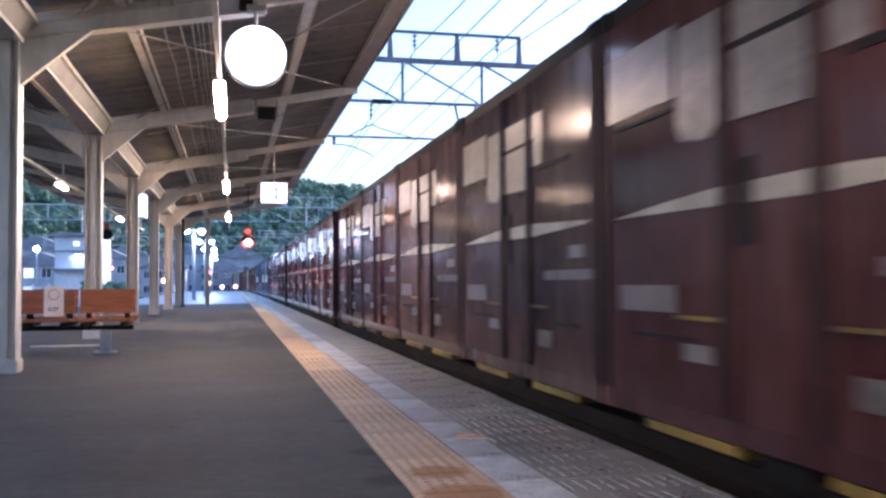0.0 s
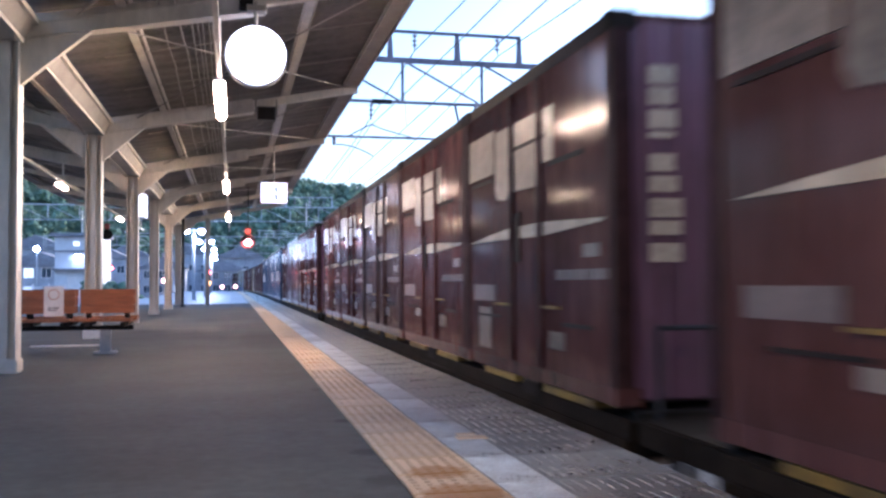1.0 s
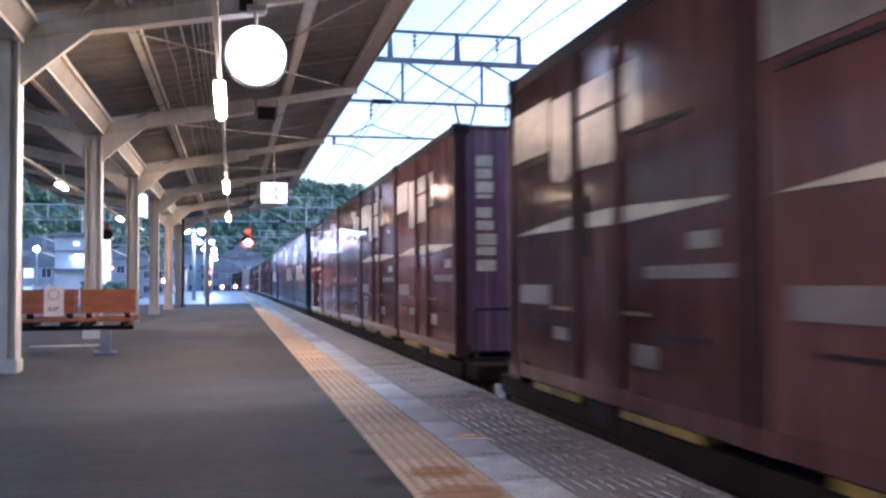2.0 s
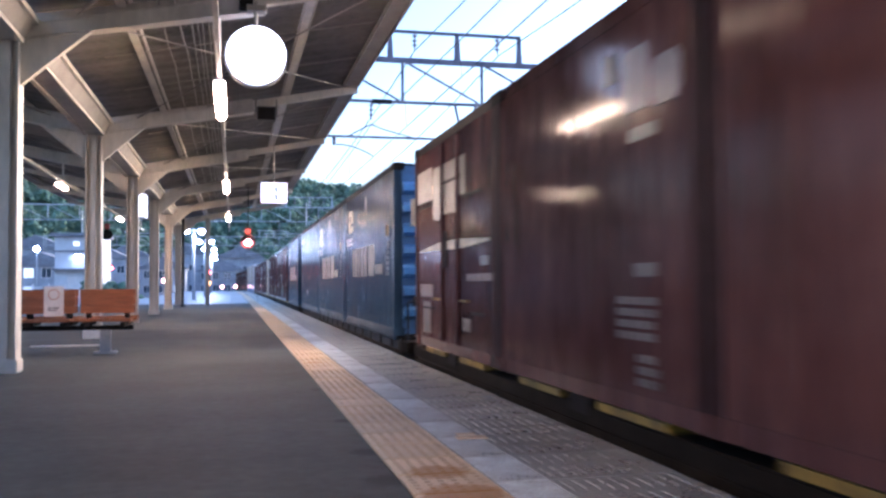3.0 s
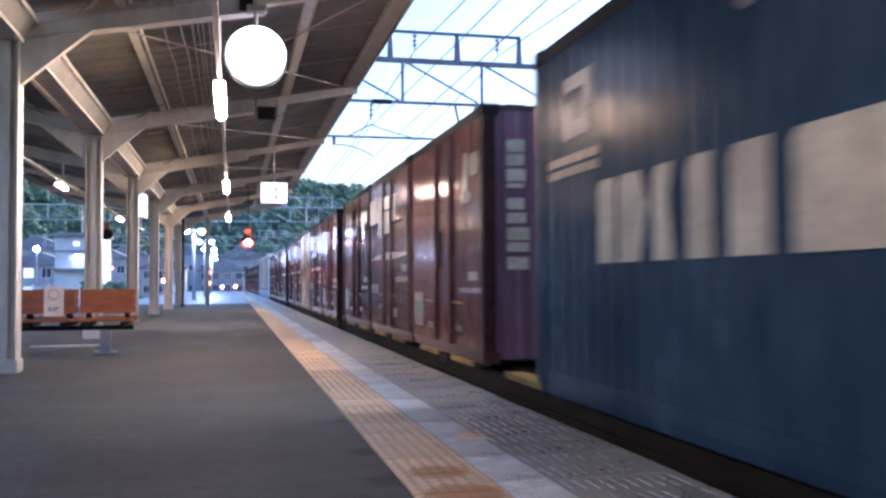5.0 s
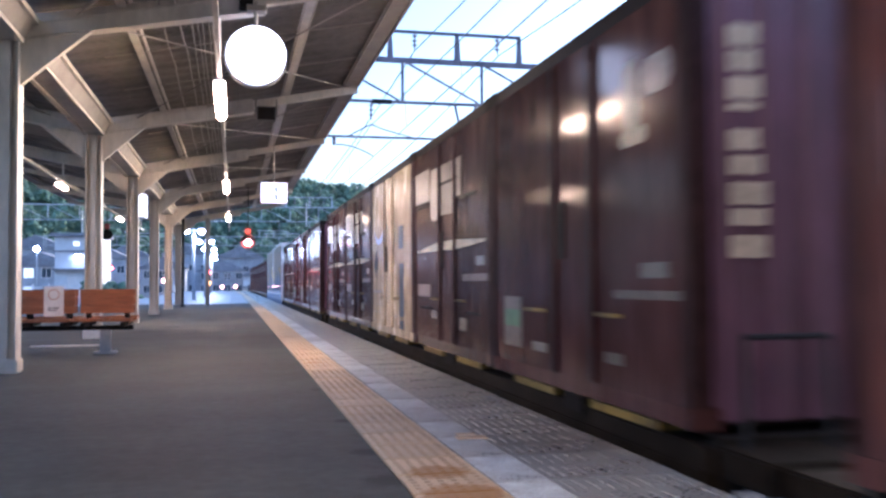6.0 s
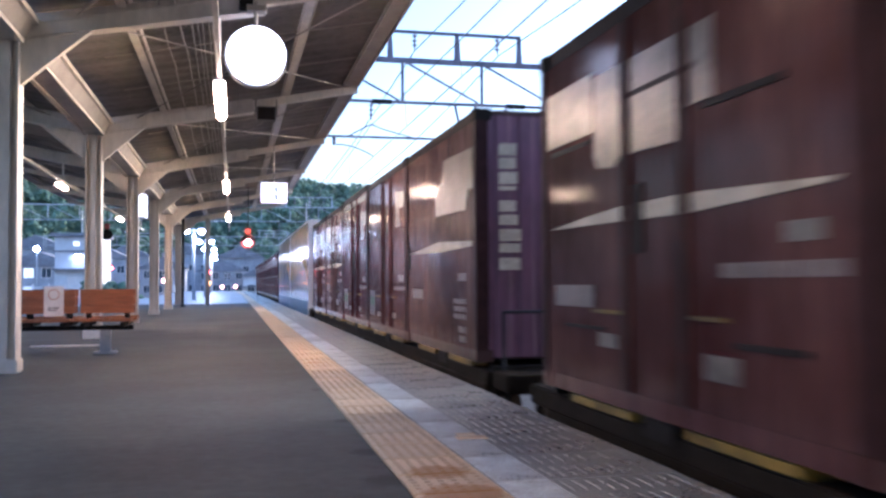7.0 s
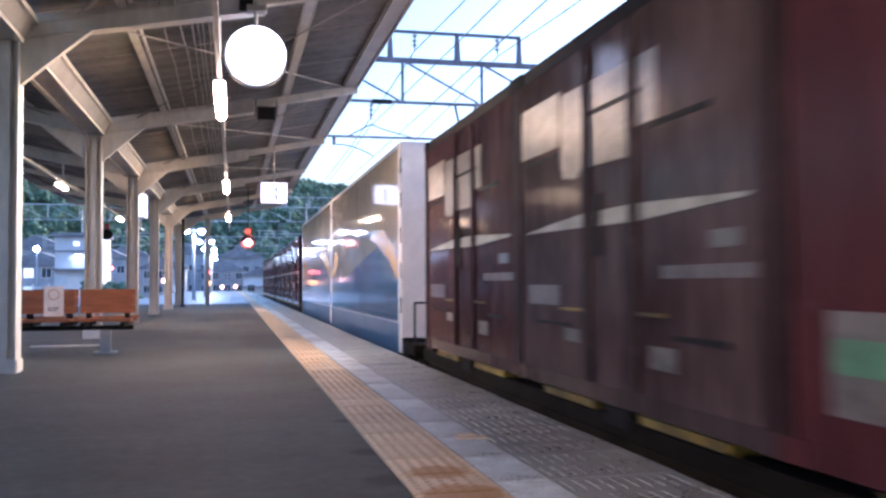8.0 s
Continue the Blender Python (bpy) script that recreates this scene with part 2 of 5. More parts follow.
def sweep(bm, profile, ys):
    """Closed profile of (x, z) drawn along the line of the track."""
    rings = [[bm.verts.new((x + bend(y), y, z)) for x, z in profile] for y in ys]
    n = len(profile)
    for a, b in zip(rings, rings[1:]):
        for i in range(n):
            bm.faces.new((a[i], a[(i + 1) % n], b[(i + 1) % n], b[i]))
    bm.faces.new(rings[0])
    bm.faces.new(rings[-1][::-1])


def steps(a, b, d):
    n = max(1, round((b - a) / d))
    return [a + (b - a) * i / n for i in range(n + 1)]


RAIL_Z = -0.93
bm = bmesh.new()
sweep(bm, [(-900, -1.5), (900, -1.5), (900, -1.25), (-900, -1.25)], [-300, 0, 60, 120, 200, 900])
tagged(finish("ground", bm, M_BALLAST), "brown stony ground of the railway yard", "ground", kind="structure")

# platform: concrete body with asphalt, tactile tiles and ribbed paving laid on it
EDGE, TR, TL, BACK = -1.5075, -2.4072, -2.8145, -9.2
P_END = 118.0
YS = steps(-14, P_END, 4)
bm = bmesh.new()
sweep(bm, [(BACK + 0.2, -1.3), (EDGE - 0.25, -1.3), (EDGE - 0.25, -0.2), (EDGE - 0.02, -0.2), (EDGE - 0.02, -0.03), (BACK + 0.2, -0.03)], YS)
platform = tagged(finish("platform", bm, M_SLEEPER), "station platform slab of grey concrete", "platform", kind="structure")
bm = bmesh.new()
sweep(bm, [(BACK, -0.03), (TL - 0.006, -0.03), (TL - 0.006, 0.0), (BACK, 0.0)], steps(-14, 43.0, 4))
part("asphalt_paving", bm, M_ASPHALT, platform)
# Paler than the asphalt: open-sky light and sheen are put into the colour.
bm = bmesh.new()
sweep(bm, [(BACK, -0.03), (TL - 0.006, -0.03), (TL - 0.006, 0.0), (BACK, 0.0)], steps(43.01, P_END, 4))
part("open_paving", bm, M_OPEN, platform, "wet concrete paving beyond the canopy, paled for open-sky light")
for x in (-0.56, 0.5):
    bm = bmesh.new()
    sweep(bm, [(x, RAIL_Z - 0.15), (x + 0.065, RAIL_Z - 0.15), (x + 0.065, RAIL_Z), (x, RAIL_Z)], steps(-150, 260, 5))
    tagged(finish("rail", bm, M_RAIL), "worn steel running rail", "rail", kind="structure")

# Unseen wall, added behind the camera to keep sky light off the canopy.
bm = bmesh.new()
box(bm, BACK + 0.3, -2.6, -13.4, -13.2, 0.0, 4.6)
tagged(finish("wall_south", bm, M_CONDUIT), "unseen grey-brown wall added across the platform to block light from behind", "wall", kind="structure")

# Unseen wall, added out of view to cut low light from the left.
bm = bmesh.new()
box(bm, -17.0, -16.7, -60.0, 44.0, -1.3, 3.6)
tagged(finish("wall_west", bm, M_HOUSE), "unseen grey wall added beyond the second track to cut low sky light", "wall", kind="structure")

# ---------------- canopy over the platform ----------------
COL_X = -5.87
FRAMES_Y = [-8.2, -2.05, 4.1, 10.25, 16.4, 22.55, 28.7, 34.85, 41.0]
EAVE_R, EAVE_L = -1.37, -10.37
# Runs on behind the camera, unseen, to keep sky light off the near columns.
C_START, C_END = -13.0, 42.2


def soffit(x, lift=0.0):
    """Height of the rafter line of the butterfly roof."""
    return 3.55 + 0.192 * abs(x - COL_X) + lift


def canopy_frame(y):
    c = thing("canopy_frame", "cream-painted steel canopy column with gussets and rafters", "column", "canopy frames", "structure")
    bm = bmesh.new()
    box(bm, COL_X - 0.13, COL_X - 0.112, y - 0.13, y + 0.13, 0.14, 3.46)
    box(bm, COL_X + 0.112, COL_X + 0.13, y - 0.13, y + 0.13, 0.14, 3.46)
    box(bm, COL_X - 0.112, COL_X + 0.112, y - 0.03, y + 0.03, 0.14, 3.46)
    box(bm, COL_X - 0.045, COL_X + 0.045, y - 0.10, y - 0.03, 0.14, 3.46)
    part("column", bm, M_STEEL, c)
    white = abs(y - 16.4) < 0.1
    bm = bmesh.new()
    box(bm, COL_X - 0.15, COL_X + 0.15, y - 0.15, y + 0.15, 0.0, 0.142)
    part("column_foot", bm, M_FOOT if white else M_STEEL, c, "white-painted column foot" if white else "", bevel=0.012)
    for sgn in (1, -1):
        top = COL_X + sgn * 0.84
        bm = bmesh.new()
        pts = [(COL_X + sgn * 0.13, 3.0), (COL_X + sgn * 0.13, 3.46), (COL_X + sgn * 0.2, 3.49), (top, soffit(top) - 0.1), (top - sgn * 0.06, soffit(top) - 0.14)]
        a = [bm.verts.new((x, y - 0.05, z)) for x, z in pts]
        b = [bm.verts.new((x, y + 0.05, z)) for x, z in pts]
        bm.faces.new(a)
        bm.faces.new(b[::-1])
        for i in range(len(pts)):
            j = (i + 1) % len(pts)
            bm.faces.new((a[i], b[i], b[j], a[j]))
        part("gusset", bm, M_STEEL, c)
        mid, end = COL_X + sgn * 2.65, (EAVE_R if sgn > 0 else EAVE_L)
        bm = bmesh.new()
        beam(bm, (COL_X, y, soffit(COL_X) + 0.04), (mid, y, soffit(mid)), 0.13, 0.24)
        beam(bm, (COL_X, y, soffit(COL_X) - 0.085), (mid, y, soffit(mid) - 0.125), 0.2, 0.016)
        beam(bm, (COL_X, y, soffit(COL_X) + 0.06), (mid, y, soffit(mid) + 0.06), 0.17, 0.02)
        part("inner_rafter", bm, M_STEEL, c)
        bm = bmesh.new()
        beam(bm, (mid - sgn * 0.15, y, soffit(mid - sgn * 0.15) + 0.02), (end, y, soffit(end) + 0.02), 0.10, 0.14)
        part("outer_rafter", bm, M_STEEL, c)
    return c


for y in FRAMES_Y:
    canopy_frame(y)


def sheet(x0, x1):
    """Ribbed roof sheeting, ribs down the slope."""
    bm = bmesh.new()
    ys = steps(C_START, C_END, 0.11)
    rows = []
    for i, y in enumerate(ys):
        dz = 0.018 if i % 4 in (1, 2) else 0.0
        rows.append([bm.verts.new((x, y, soffit(x, 0.24) + dz + k)) for k in (0, 0.03) for x in (x0, (x0 + x1) / 2, x1)])
    for a, b in zip(rows, rows[1:]):
        for i in (0, 1):
            bm.faces.new((a[i], a[i + 1], b[i + 1], b[i]))
            bm.faces.new((a[i + 3], b[i + 3], b[i + 4], a[i + 4]))
        bm.faces.new((a[2], a[5], b[5], b[2]))
        bm.faces.new((a[0], b[0], b[3], a[3]))
    return bm


for x0, x1 in ((COL_X + 0.2, EAVE_R - 0.03), (COL_X - 0.2, EAVE_L + 0.03)):
    tagged(finish("canopy_roof", sheet(x0, x1), M_ROOF), "dark ribbed underside of the canopy roof", "roof", kind="structure")

for x in (-2.66, -4.73, -7.01, -9.08):
    bm = bmesh.new()
    z = soffit(x, 0.17)
    box(bm, x - 0.05, x + 0.05, C_START, C_END, z - 0.07, z - 0.055)
    box(bm, x - 0.05, x - 0.035, C_START, C_END, z - 0.055, z + 0.06)
    box(bm, x + 0.075, x + 0.09, C_START, C_END, z - 0.03, z + 0.06)
    tagged(finish("purlin", bm, M_STEEL), "cream steel purlin along the canopy roof", "purlin", "purlins", "structure")
for x, sgn in ((EAVE_R, 1), (EAVE_L, -1)):
    bm = bmesh.new()
    z = soffit(x, 0.1)
    box(bm, min(x - sgn * 0.2, x), max(x - sgn * 0.2, x), C_START, C_END, z - 0.02, z + 0.0)
    box(bm, min(x, x + sgn * 0.02), max(x, x + sgn * 0.02), C_START, C_END, z - 0.06, z + 0.2)
    box(bm, min(x - sgn * 0.2, x - sgn * 0.22), max(x - sgn * 0.2, x - sgn * 0.22), C_START, C_END, z - 0.02, z + 0.08)
    tagged(finish("eave_fascia", bm, M_CONDUIT), "brown-grey steel eave beam of the canopy", "eave", kind="structure")

# valley gutter on the column heads
gutter = thing("valley_gutter", "cream steel valley gutter on the column heads", "gutter", kind="structure")
for sgn in (-1, 1):
    bm = bmesh.new()
    v = [(COL_X + sgn * 0.12, 3.50), (COL_X + sgn * 0.17, 3.485), (COL_X + sgn * 0.27, 3.64), (COL_X + sgn * 0.25, 3.67)]
    rings = [[bm.verts.new((x, y, z)) for x, z in v] for y in (C_START, C_END)]
    for i in range(len(v)):
        j = (i + 1) % len(v)
        bm.faces.new((rings[0][i], rings[0][j], rings[1][j], rings[1][i]))
    bm.faces.new(rings[0])
    bm.faces.new(rings[1][::-1])
    # Darker than its lips: the shade in the recess is put into the colour.
    part("trough", bm, M_CONDUIT, gutter)
    for nm, dx, z0, z1 in (("lower_lip", 0.14, 3.44, 3.495), ("upper_lip", 0.285, 3.64, 3.70)):
        bm = bmesh.new()
        x = COL_X + sgn * dx
        box(bm, x - 0.028, x + 0.028, C_START, C_END, z0, z1)
        part(nm, bm, M_STEEL, gutter)

bm = bmesh.new()
box(bm, COL_X - 0.112, COL_X + 0.112, C_START + 0.01, C_END - 0.01, 3.464, 3.482)
part("gutter_floor", bm, M_STEEL, gutter)

# bracing rods under the roof, bay by bay
for y0, y1 in zip(FRAMES_Y, FRAMES_Y[1:]):
    bm = bmesh.new()
    for sgn, end in ((1, EAVE_R - 0.25), (-1, EAVE_L + 0.25)):
        a = COL_X + sgn * 0.7
        zc = lambda x: soffit(x, 0.08)
        rod(bm, (a, y0 + 0.1, zc(a)), (end, y1 - 0.1, zc(end)), 0.011, 6)
        rod(bm, (a, y1 - 0.1, zc(a)), (end, y0 + 0.1, zc(end)), 0.011, 6)
        for f in (0.33, 0.66):
            y = y0 + (y1 - y0) * f
            rod(bm, (a, y, soffit(a, 0.14)), (end, y, soffit(end, 0.14)), 0.009, 6)
        for q, (xa, ya) in enumerate(((a, y0 + 0.1), (a, y1 - 0.1))):
            dirv = Vector((end - xa, (y1 - y0 - 0.2) * (1 if q == 0 else -1), zc(end) - zc(xa))).normalized()
            p = Vector((xa, ya, zc(xa)))
            rod(bm, p + dirv * 0.15, p + dirv * 0.5, 0.022, 6)
    tagged(finish("bracing_rods", bm, M_CONDUIT), "thin steel bracing rods under the canopy roof", "bracing", kind="structure")

# cable runs under the roof
rng = random.Random(5)
for x in (-4.36, -4.17, -4.06, -3.99, -3.93, -3.86, -3.80):
    bm = bmesh.new()
    z = soffit(x, 0.13)
    pts = []
    y = C_START
    while y < C_END:
        pts.append((x + rng.uniform(-0.012, 0.012), y, z - rng.choice((0.0, 0.0, 0.03, 0.06)) - rng.uniform(0, 0.02)))
        y += rng.uniform(0.9, 1.5)
    for a, b in zip(pts, pts[1:]):
        rod(bm, a, b, 0.011, 5)
    tagged(finish("roof_cable", bm, M_CONDUIT), "thin sagging cable run under the canopy roof", "cable", "roof cables", "structure")

# lamp rail with hangers
for rail_x, rail_z in ((-3.72, 3.30), (-7.42, 3.30)):
    r = thing("lamp_rail", "grey steel lamp rail hung under the canopy", "lamp rail", kind="structure")
    bm = bmesh.new()
    box(bm, rail_x - 0.024, rail_x + 0.024, C_START, C_END, rail_z - 0.025, rail_z + 0.025)
    part("rail_channel", bm, M_STEEL, r)
    for y in FRAMES_Y:
        bm = bmesh.new()
        rod(bm, (rail_x, y, rail_z), (rail_x, y, soffit(rail_x)), 0.02, 8)
        part("hanger", bm, M_STEEL, r)


def tube_lamp(x, y, z, length=2.3):
    c = thing("tube_lamp", "lit white fluorescent lamp under the canopy rail", "lamp", "tube lamps", m=pose(x, y, z))
    bm = bmesh.new()
    box(bm, -0.04, 0.04, 0.1, length - 0.1, 0.05, 0.087)
    part("ballast_channel", bm, M_ENDWHITE, c)
    bm = bmesh.new()
    box(bm, -0.065, 0.065, -0.01, length + 0.01, 0.030, 0.048)
    for s in (-1, 1):
        box(bm, s * 0.065 - 0.004, s * 0.065 + 0.004, -0.01, length + 0.01, 0.0, 0.030)
    part("reflector", bm, M_ENDWHITE, c)
    bm = bmesh.new()
    box(bm, -0.055, 0.055, 0.0, length, -0.045, 0.029)
    part("diffuser", bm, M_TUBE, c, "glowing white lamp diffuser", bevel=0.02)


# First lamp is unseen, added at the row's spacing to light the near train.
for y, length in ((0.3, 1.4), (10.65, 2.1), (21.0, 2.1), (31.3, 2.1)):
    tube_lamp(-3.72, y, 3.19, length)
for y in (22.0, 33.1):
    tube_lamp(-7.42, y, 3.19, 0.9)

# round station clock
clock = thing("station_clock", "round lit station clock hung under the canopy", "clock", m=pose(-3.325, 10.1, 3.385))
bm = bmesh.new()
rod(bm, (0, -0.085, 0), (0, 0.085, 0), 0.338, 64)
bmesh.ops.bevel(bm, geom=[e for e in bm.edges if len(e.link_faces) == 2 and e.calc_face_angle(0) > 1], offset=0.02, segments=2, affect="EDGES")
part("case", bm, M_CONDUIT, clock, smooth=False)
for s in (-1, 1):
    bm = bmesh.new()
    rod(bm, (0, s * 0.086, 0), (0, s * 0.105, 0), 0.318, 64)
    part("lit_face", bm, M_CLOCK, clock, "evenly lit white clock face")
bm = bmesh.new()
rod(bm, (0, 0, 0.33), (0, 0, 0.62), 0.022, 10)
box(bm, -0.1, 0.1, -0.08, 0.08, 0.50, 0.56)
part("hanger", bm, M_CONDUIT, clock)
bm = bmesh.new()
box(bm, -0.18, -0.03, -0.06, 0.06, 0.52, 0.66)
part("junction_box", bm, M_DARK, clock, bevel=0.01)

# loudspeaker under the rafter
sp = thing("loudspeaker", "dark box loudspeaker strapped under a canopy rafter", "loudspeaker", m=pose(-3.0, 16.2, 3.77))
bm = bmesh.new()
box(bm, -0.17, 0.17, -0.1, 0.1, -0.02, 0.24)
part("cabinet", bm, M_ROOF, sp, bevel=0.02)
bm = bmesh.new()
box(bm, -0.15, 0.15, -0.108, -0.1, 0.0, 0.22)
part("grille", bm, M_RUBBER, sp)
for dx in (-0.19, 0.17):
    bm = bmesh.new()
    box(bm, dx, dx + 0.02, -0.09, 0.11, 0.1, 0.36)
    part("strap", bm, M_ROOF, sp)

# lit hanging number sign
sg = thing("platform_sign", "white lit hanging platform sign with dark marks", "sign", m=pose(-2.60, 22.3, 2.85))
bm = bmesh.new()
box(bm, -0.32, 0.32, -0.07, 0.07, -0.012, 0.492)
part("sign_case", bm, M_SIGNRED, sg, bevel=0.01)
bm = bmesh.new()
box(bm, -0.305, 0.305, -0.078, -0.0705, 0.003, 0.478)
part("lit_face", bm, M_SIGNLIT, sg, "lit white sign face")
bm = bmesh.new()
box(bm, 0.02, 0.08, -0.084, -0.079, 0.07, 0.20)
box(bm, 0.025, 0.075, -0.084, -0.079, 0.24, 0.40)
box(bm, -0.01, 0.035, -0.084, -0.079, 0.32, 0.35)
box(bm, -0.08, 0.10, -0.084, -0.079, 0.165, 0.185)
part("mark", bm, M_PRINT, sg, "unreadable dark marks")
bm = bmesh.new()
rod(bm, (0, 0, 0.48), (0, 0, soffit(-2.6) + 0.1 - 2.85), 0.014, 8)
part("hanger", bm, M_CONDUIT, sg)


def repeater(x, y, z, r, lit, top):
    c = thing("hanging_signal", "round hanging departure signal, " + ("lit red" if lit else "unlit") + ", under the canopy", "signal", "hanging signals", m=pose(x, y, z))
    bm = bmesh.new()
    rod(bm, (0, 0, 0), (0, 0.10, 0), r, 32)
    part("backplate", bm, M_DARK if not lit else M_SIGNRED, c)
    bm = bmesh.new()
    rod(bm, (0, -0.03, 0), (0, 0.0, 0), r * 0.62, 32)
    part("lens", bm, M_REDWHITE if lit else M_RUBBER, c)
    bm = bmesh.new()
    for i in range(10):
        a0, a1 = math.pi * i / 10, math.pi * (i + 1) / 10
        beam(bm, (r * 0.7 * math.cos(a0), -0.08, r * 0.7 * math.sin(a0)), (r * 0.7 * math.cos(a1), -0.08, r * 0.7 * math.sin(a1)), 0.16, 0.012, up=(0, 1, 0))
    part("hood", bm, M_DARK, c)
    bm = bmesh.new()
    box(bm, -r * 0.45, r * 0.45, -0.02, 0.1, r * 1.05, r * 1.05 + 0.22)
    part("red_box", bm, M_SIGNRED, c, "dull red box above the lamp")
    bm = bmesh.new()
    rod(bm, (0, 0.04, r), (0, 0.04, top - z), 0.02, 8)
    part("hanger", bm, M_DARK, c)


repeater(-3.04, 33.0, 2.40, 0.25, True, 4.35)
repeater(-8.67, 40.0, 2.99, 0.22, False, 4.35)

# lit information board seen edge-on between the columns
ib = thing("lit_notice_board", "lit white notice board hung between columns", "notice board", m=pose(-5.90, 25.0, 2.66))
bm = bmesh.new()
box(bm, -0.1, 0.08, 0, 0.6, 0, 0.64)
part("board_case", bm, M_GALV, ib, bevel=0.01)
bm = bmesh.new()
box(bm, 0.081, 0.088, 0.03, 0.57, 0.03, 0.61)
part("lit_face", bm, M_SIGNLIT, ib, "lit white face")
bm = bmesh.new()
box(bm, -0.07, 0.05, -0.008, -0.001, 0.03, 0.61)
part("end_face", bm, M_SIGNLIT, ib)
for y in (0.12, 0.48):
    bm = bmesh.new()
    rod(bm, (0, y, 0.64), (0, y, 0.82), 0.02, 8)
    part("hanger", bm, M_CONDUIT, ib)

# ---------------- bench ----------------
bench = thing("platform_bench", "brown slatted wooden bench on grey steel pedestals", "bench", m=pose(0, 12.75, 0))
for xc in (-5.17, -5.89, -6.61):
    for side in (-1, 1):
        for i, z in enumerate((0.585, 0.69, 0.795)):
            bm = bmesh.new()
            yb = side * (0.10 + 0.012 * i) * -1
            box(bm, xc - 0.33, xc + 0.33, yb - 0.014, yb + 0.014, z - 0.051, z + 0.051)
            part("back_slat", bm, M_WOOD, bench, bevel=0.005)
        for i in range(4):
            bm = bmesh.new()
            y = -side * (0.20 + 0.105 * i)
            box(bm, xc - 0.34, xc + 0.34, y - 0.045, y + 0.045, 0.425 + 0.006 * i, 0.46 + 0.006 * i)
            part("seat_slat", bm, M_WOOD, bench, bevel=0.008)
        for dx in (-0.24, 0.24):
            bm = bmesh.new()
            box(bm, xc + dx - 0.025, xc + dx + 0.025, min(-side * 0.1, -side * 0.56), max(-side * 0.1, -side * 0.56), 0.37, 0.425)
            box(bm, xc + dx - 0.025, xc + dx + 0.025, min(-side * 0.06, -side * 0.09), max(-side * 0.06, -side * 0.09), 0.37, 0.84)
            part("bracket", bm, M_DARK, bench)
bm = bmesh.new()
box(bm, -6.95, -4.85, -0.03, 0.03, 0.31, 0.37)
part("beam", bm, M_DARK, bench, bevel=0.008)
for x in (-5.2, -6.65):
    bm = bmesh.new()
    box(bm, x - 0.065, x + 0.065, -0.065, 0.065, 0.02, 0.31)
    part("pedestal", bm, M_GALV, bench, bevel=0.01)
    bm = bmesh.new()
    box(bm, x - 0.14, x + 0.14, -0.14, 0.14, 0.0, 0.025)
    part("base_plate", bm, M_GALV, bench, bevel=0.006)

note = thing("paper_notice", "white paper notice with a round mark taped to a bench back", "notice", m=pose(-5.82, 12.615, 0.70))
bm = bmesh.new()
box(bm, -0.12, 0.12, -0.004, 0.0, -0.20, 0.19)
part("sheet", bm, M_NOTE, note)
bm = bmesh.new()
r = bmesh.ops.create_circle(bm, segments=24, radius=0.065, cap_ends=False)["verts"]
for i in range(24):
    a0, a1 = 2 * math.pi * i / 24, 2 * math.pi * (i + 1) / 24
    beam(bm, (0.065 * math.cos(a0), -0.006, 0.08 + 0.065 * math.sin(a0)), (0.065 * math.cos(a1), -0.006, 0.08 + 0.065 * math.sin(a1)), 0.012, 0.003, up=(0, 1, 0))
bmesh.ops.delete(bm, geom=r, context="VERTS")
part("printed_ring", bm, M_AMBERINK, note, "faint orange ring")
for x1, z in ((0.07, -0.10), (0.04, -0.13)):
    bm = bmesh.new()
    box(bm, -0.07, x1, -0.008, -0.005, z, z + 0.014)
    part("text_bar", bm, M_PRINT, note)

bm = bmesh.new()
box(bm, -6.44, -5.36, 14.3, 14.46, 0.0, 0.012)
tagged(finish("floor_plate", bm, M_FOOT, bevel=0.004), "pale painted floor plate set in the asphalt", "floor plate", kind="structure")

# ---------------- overhead line ----------------
def insulator(bm, p, n=3, step=0.12, r=0.085):
    x, y, z = p
    rod(bm, (x, y, z), (x, y, z - step * (n + 1)), 0.02, 8)
    for i in range(n):
        rod(bm, (x, y, z - step * (i + 0.8)), (x, y, z - step * (i + 0.8) - 0.05), r, 12, r * 0.45)


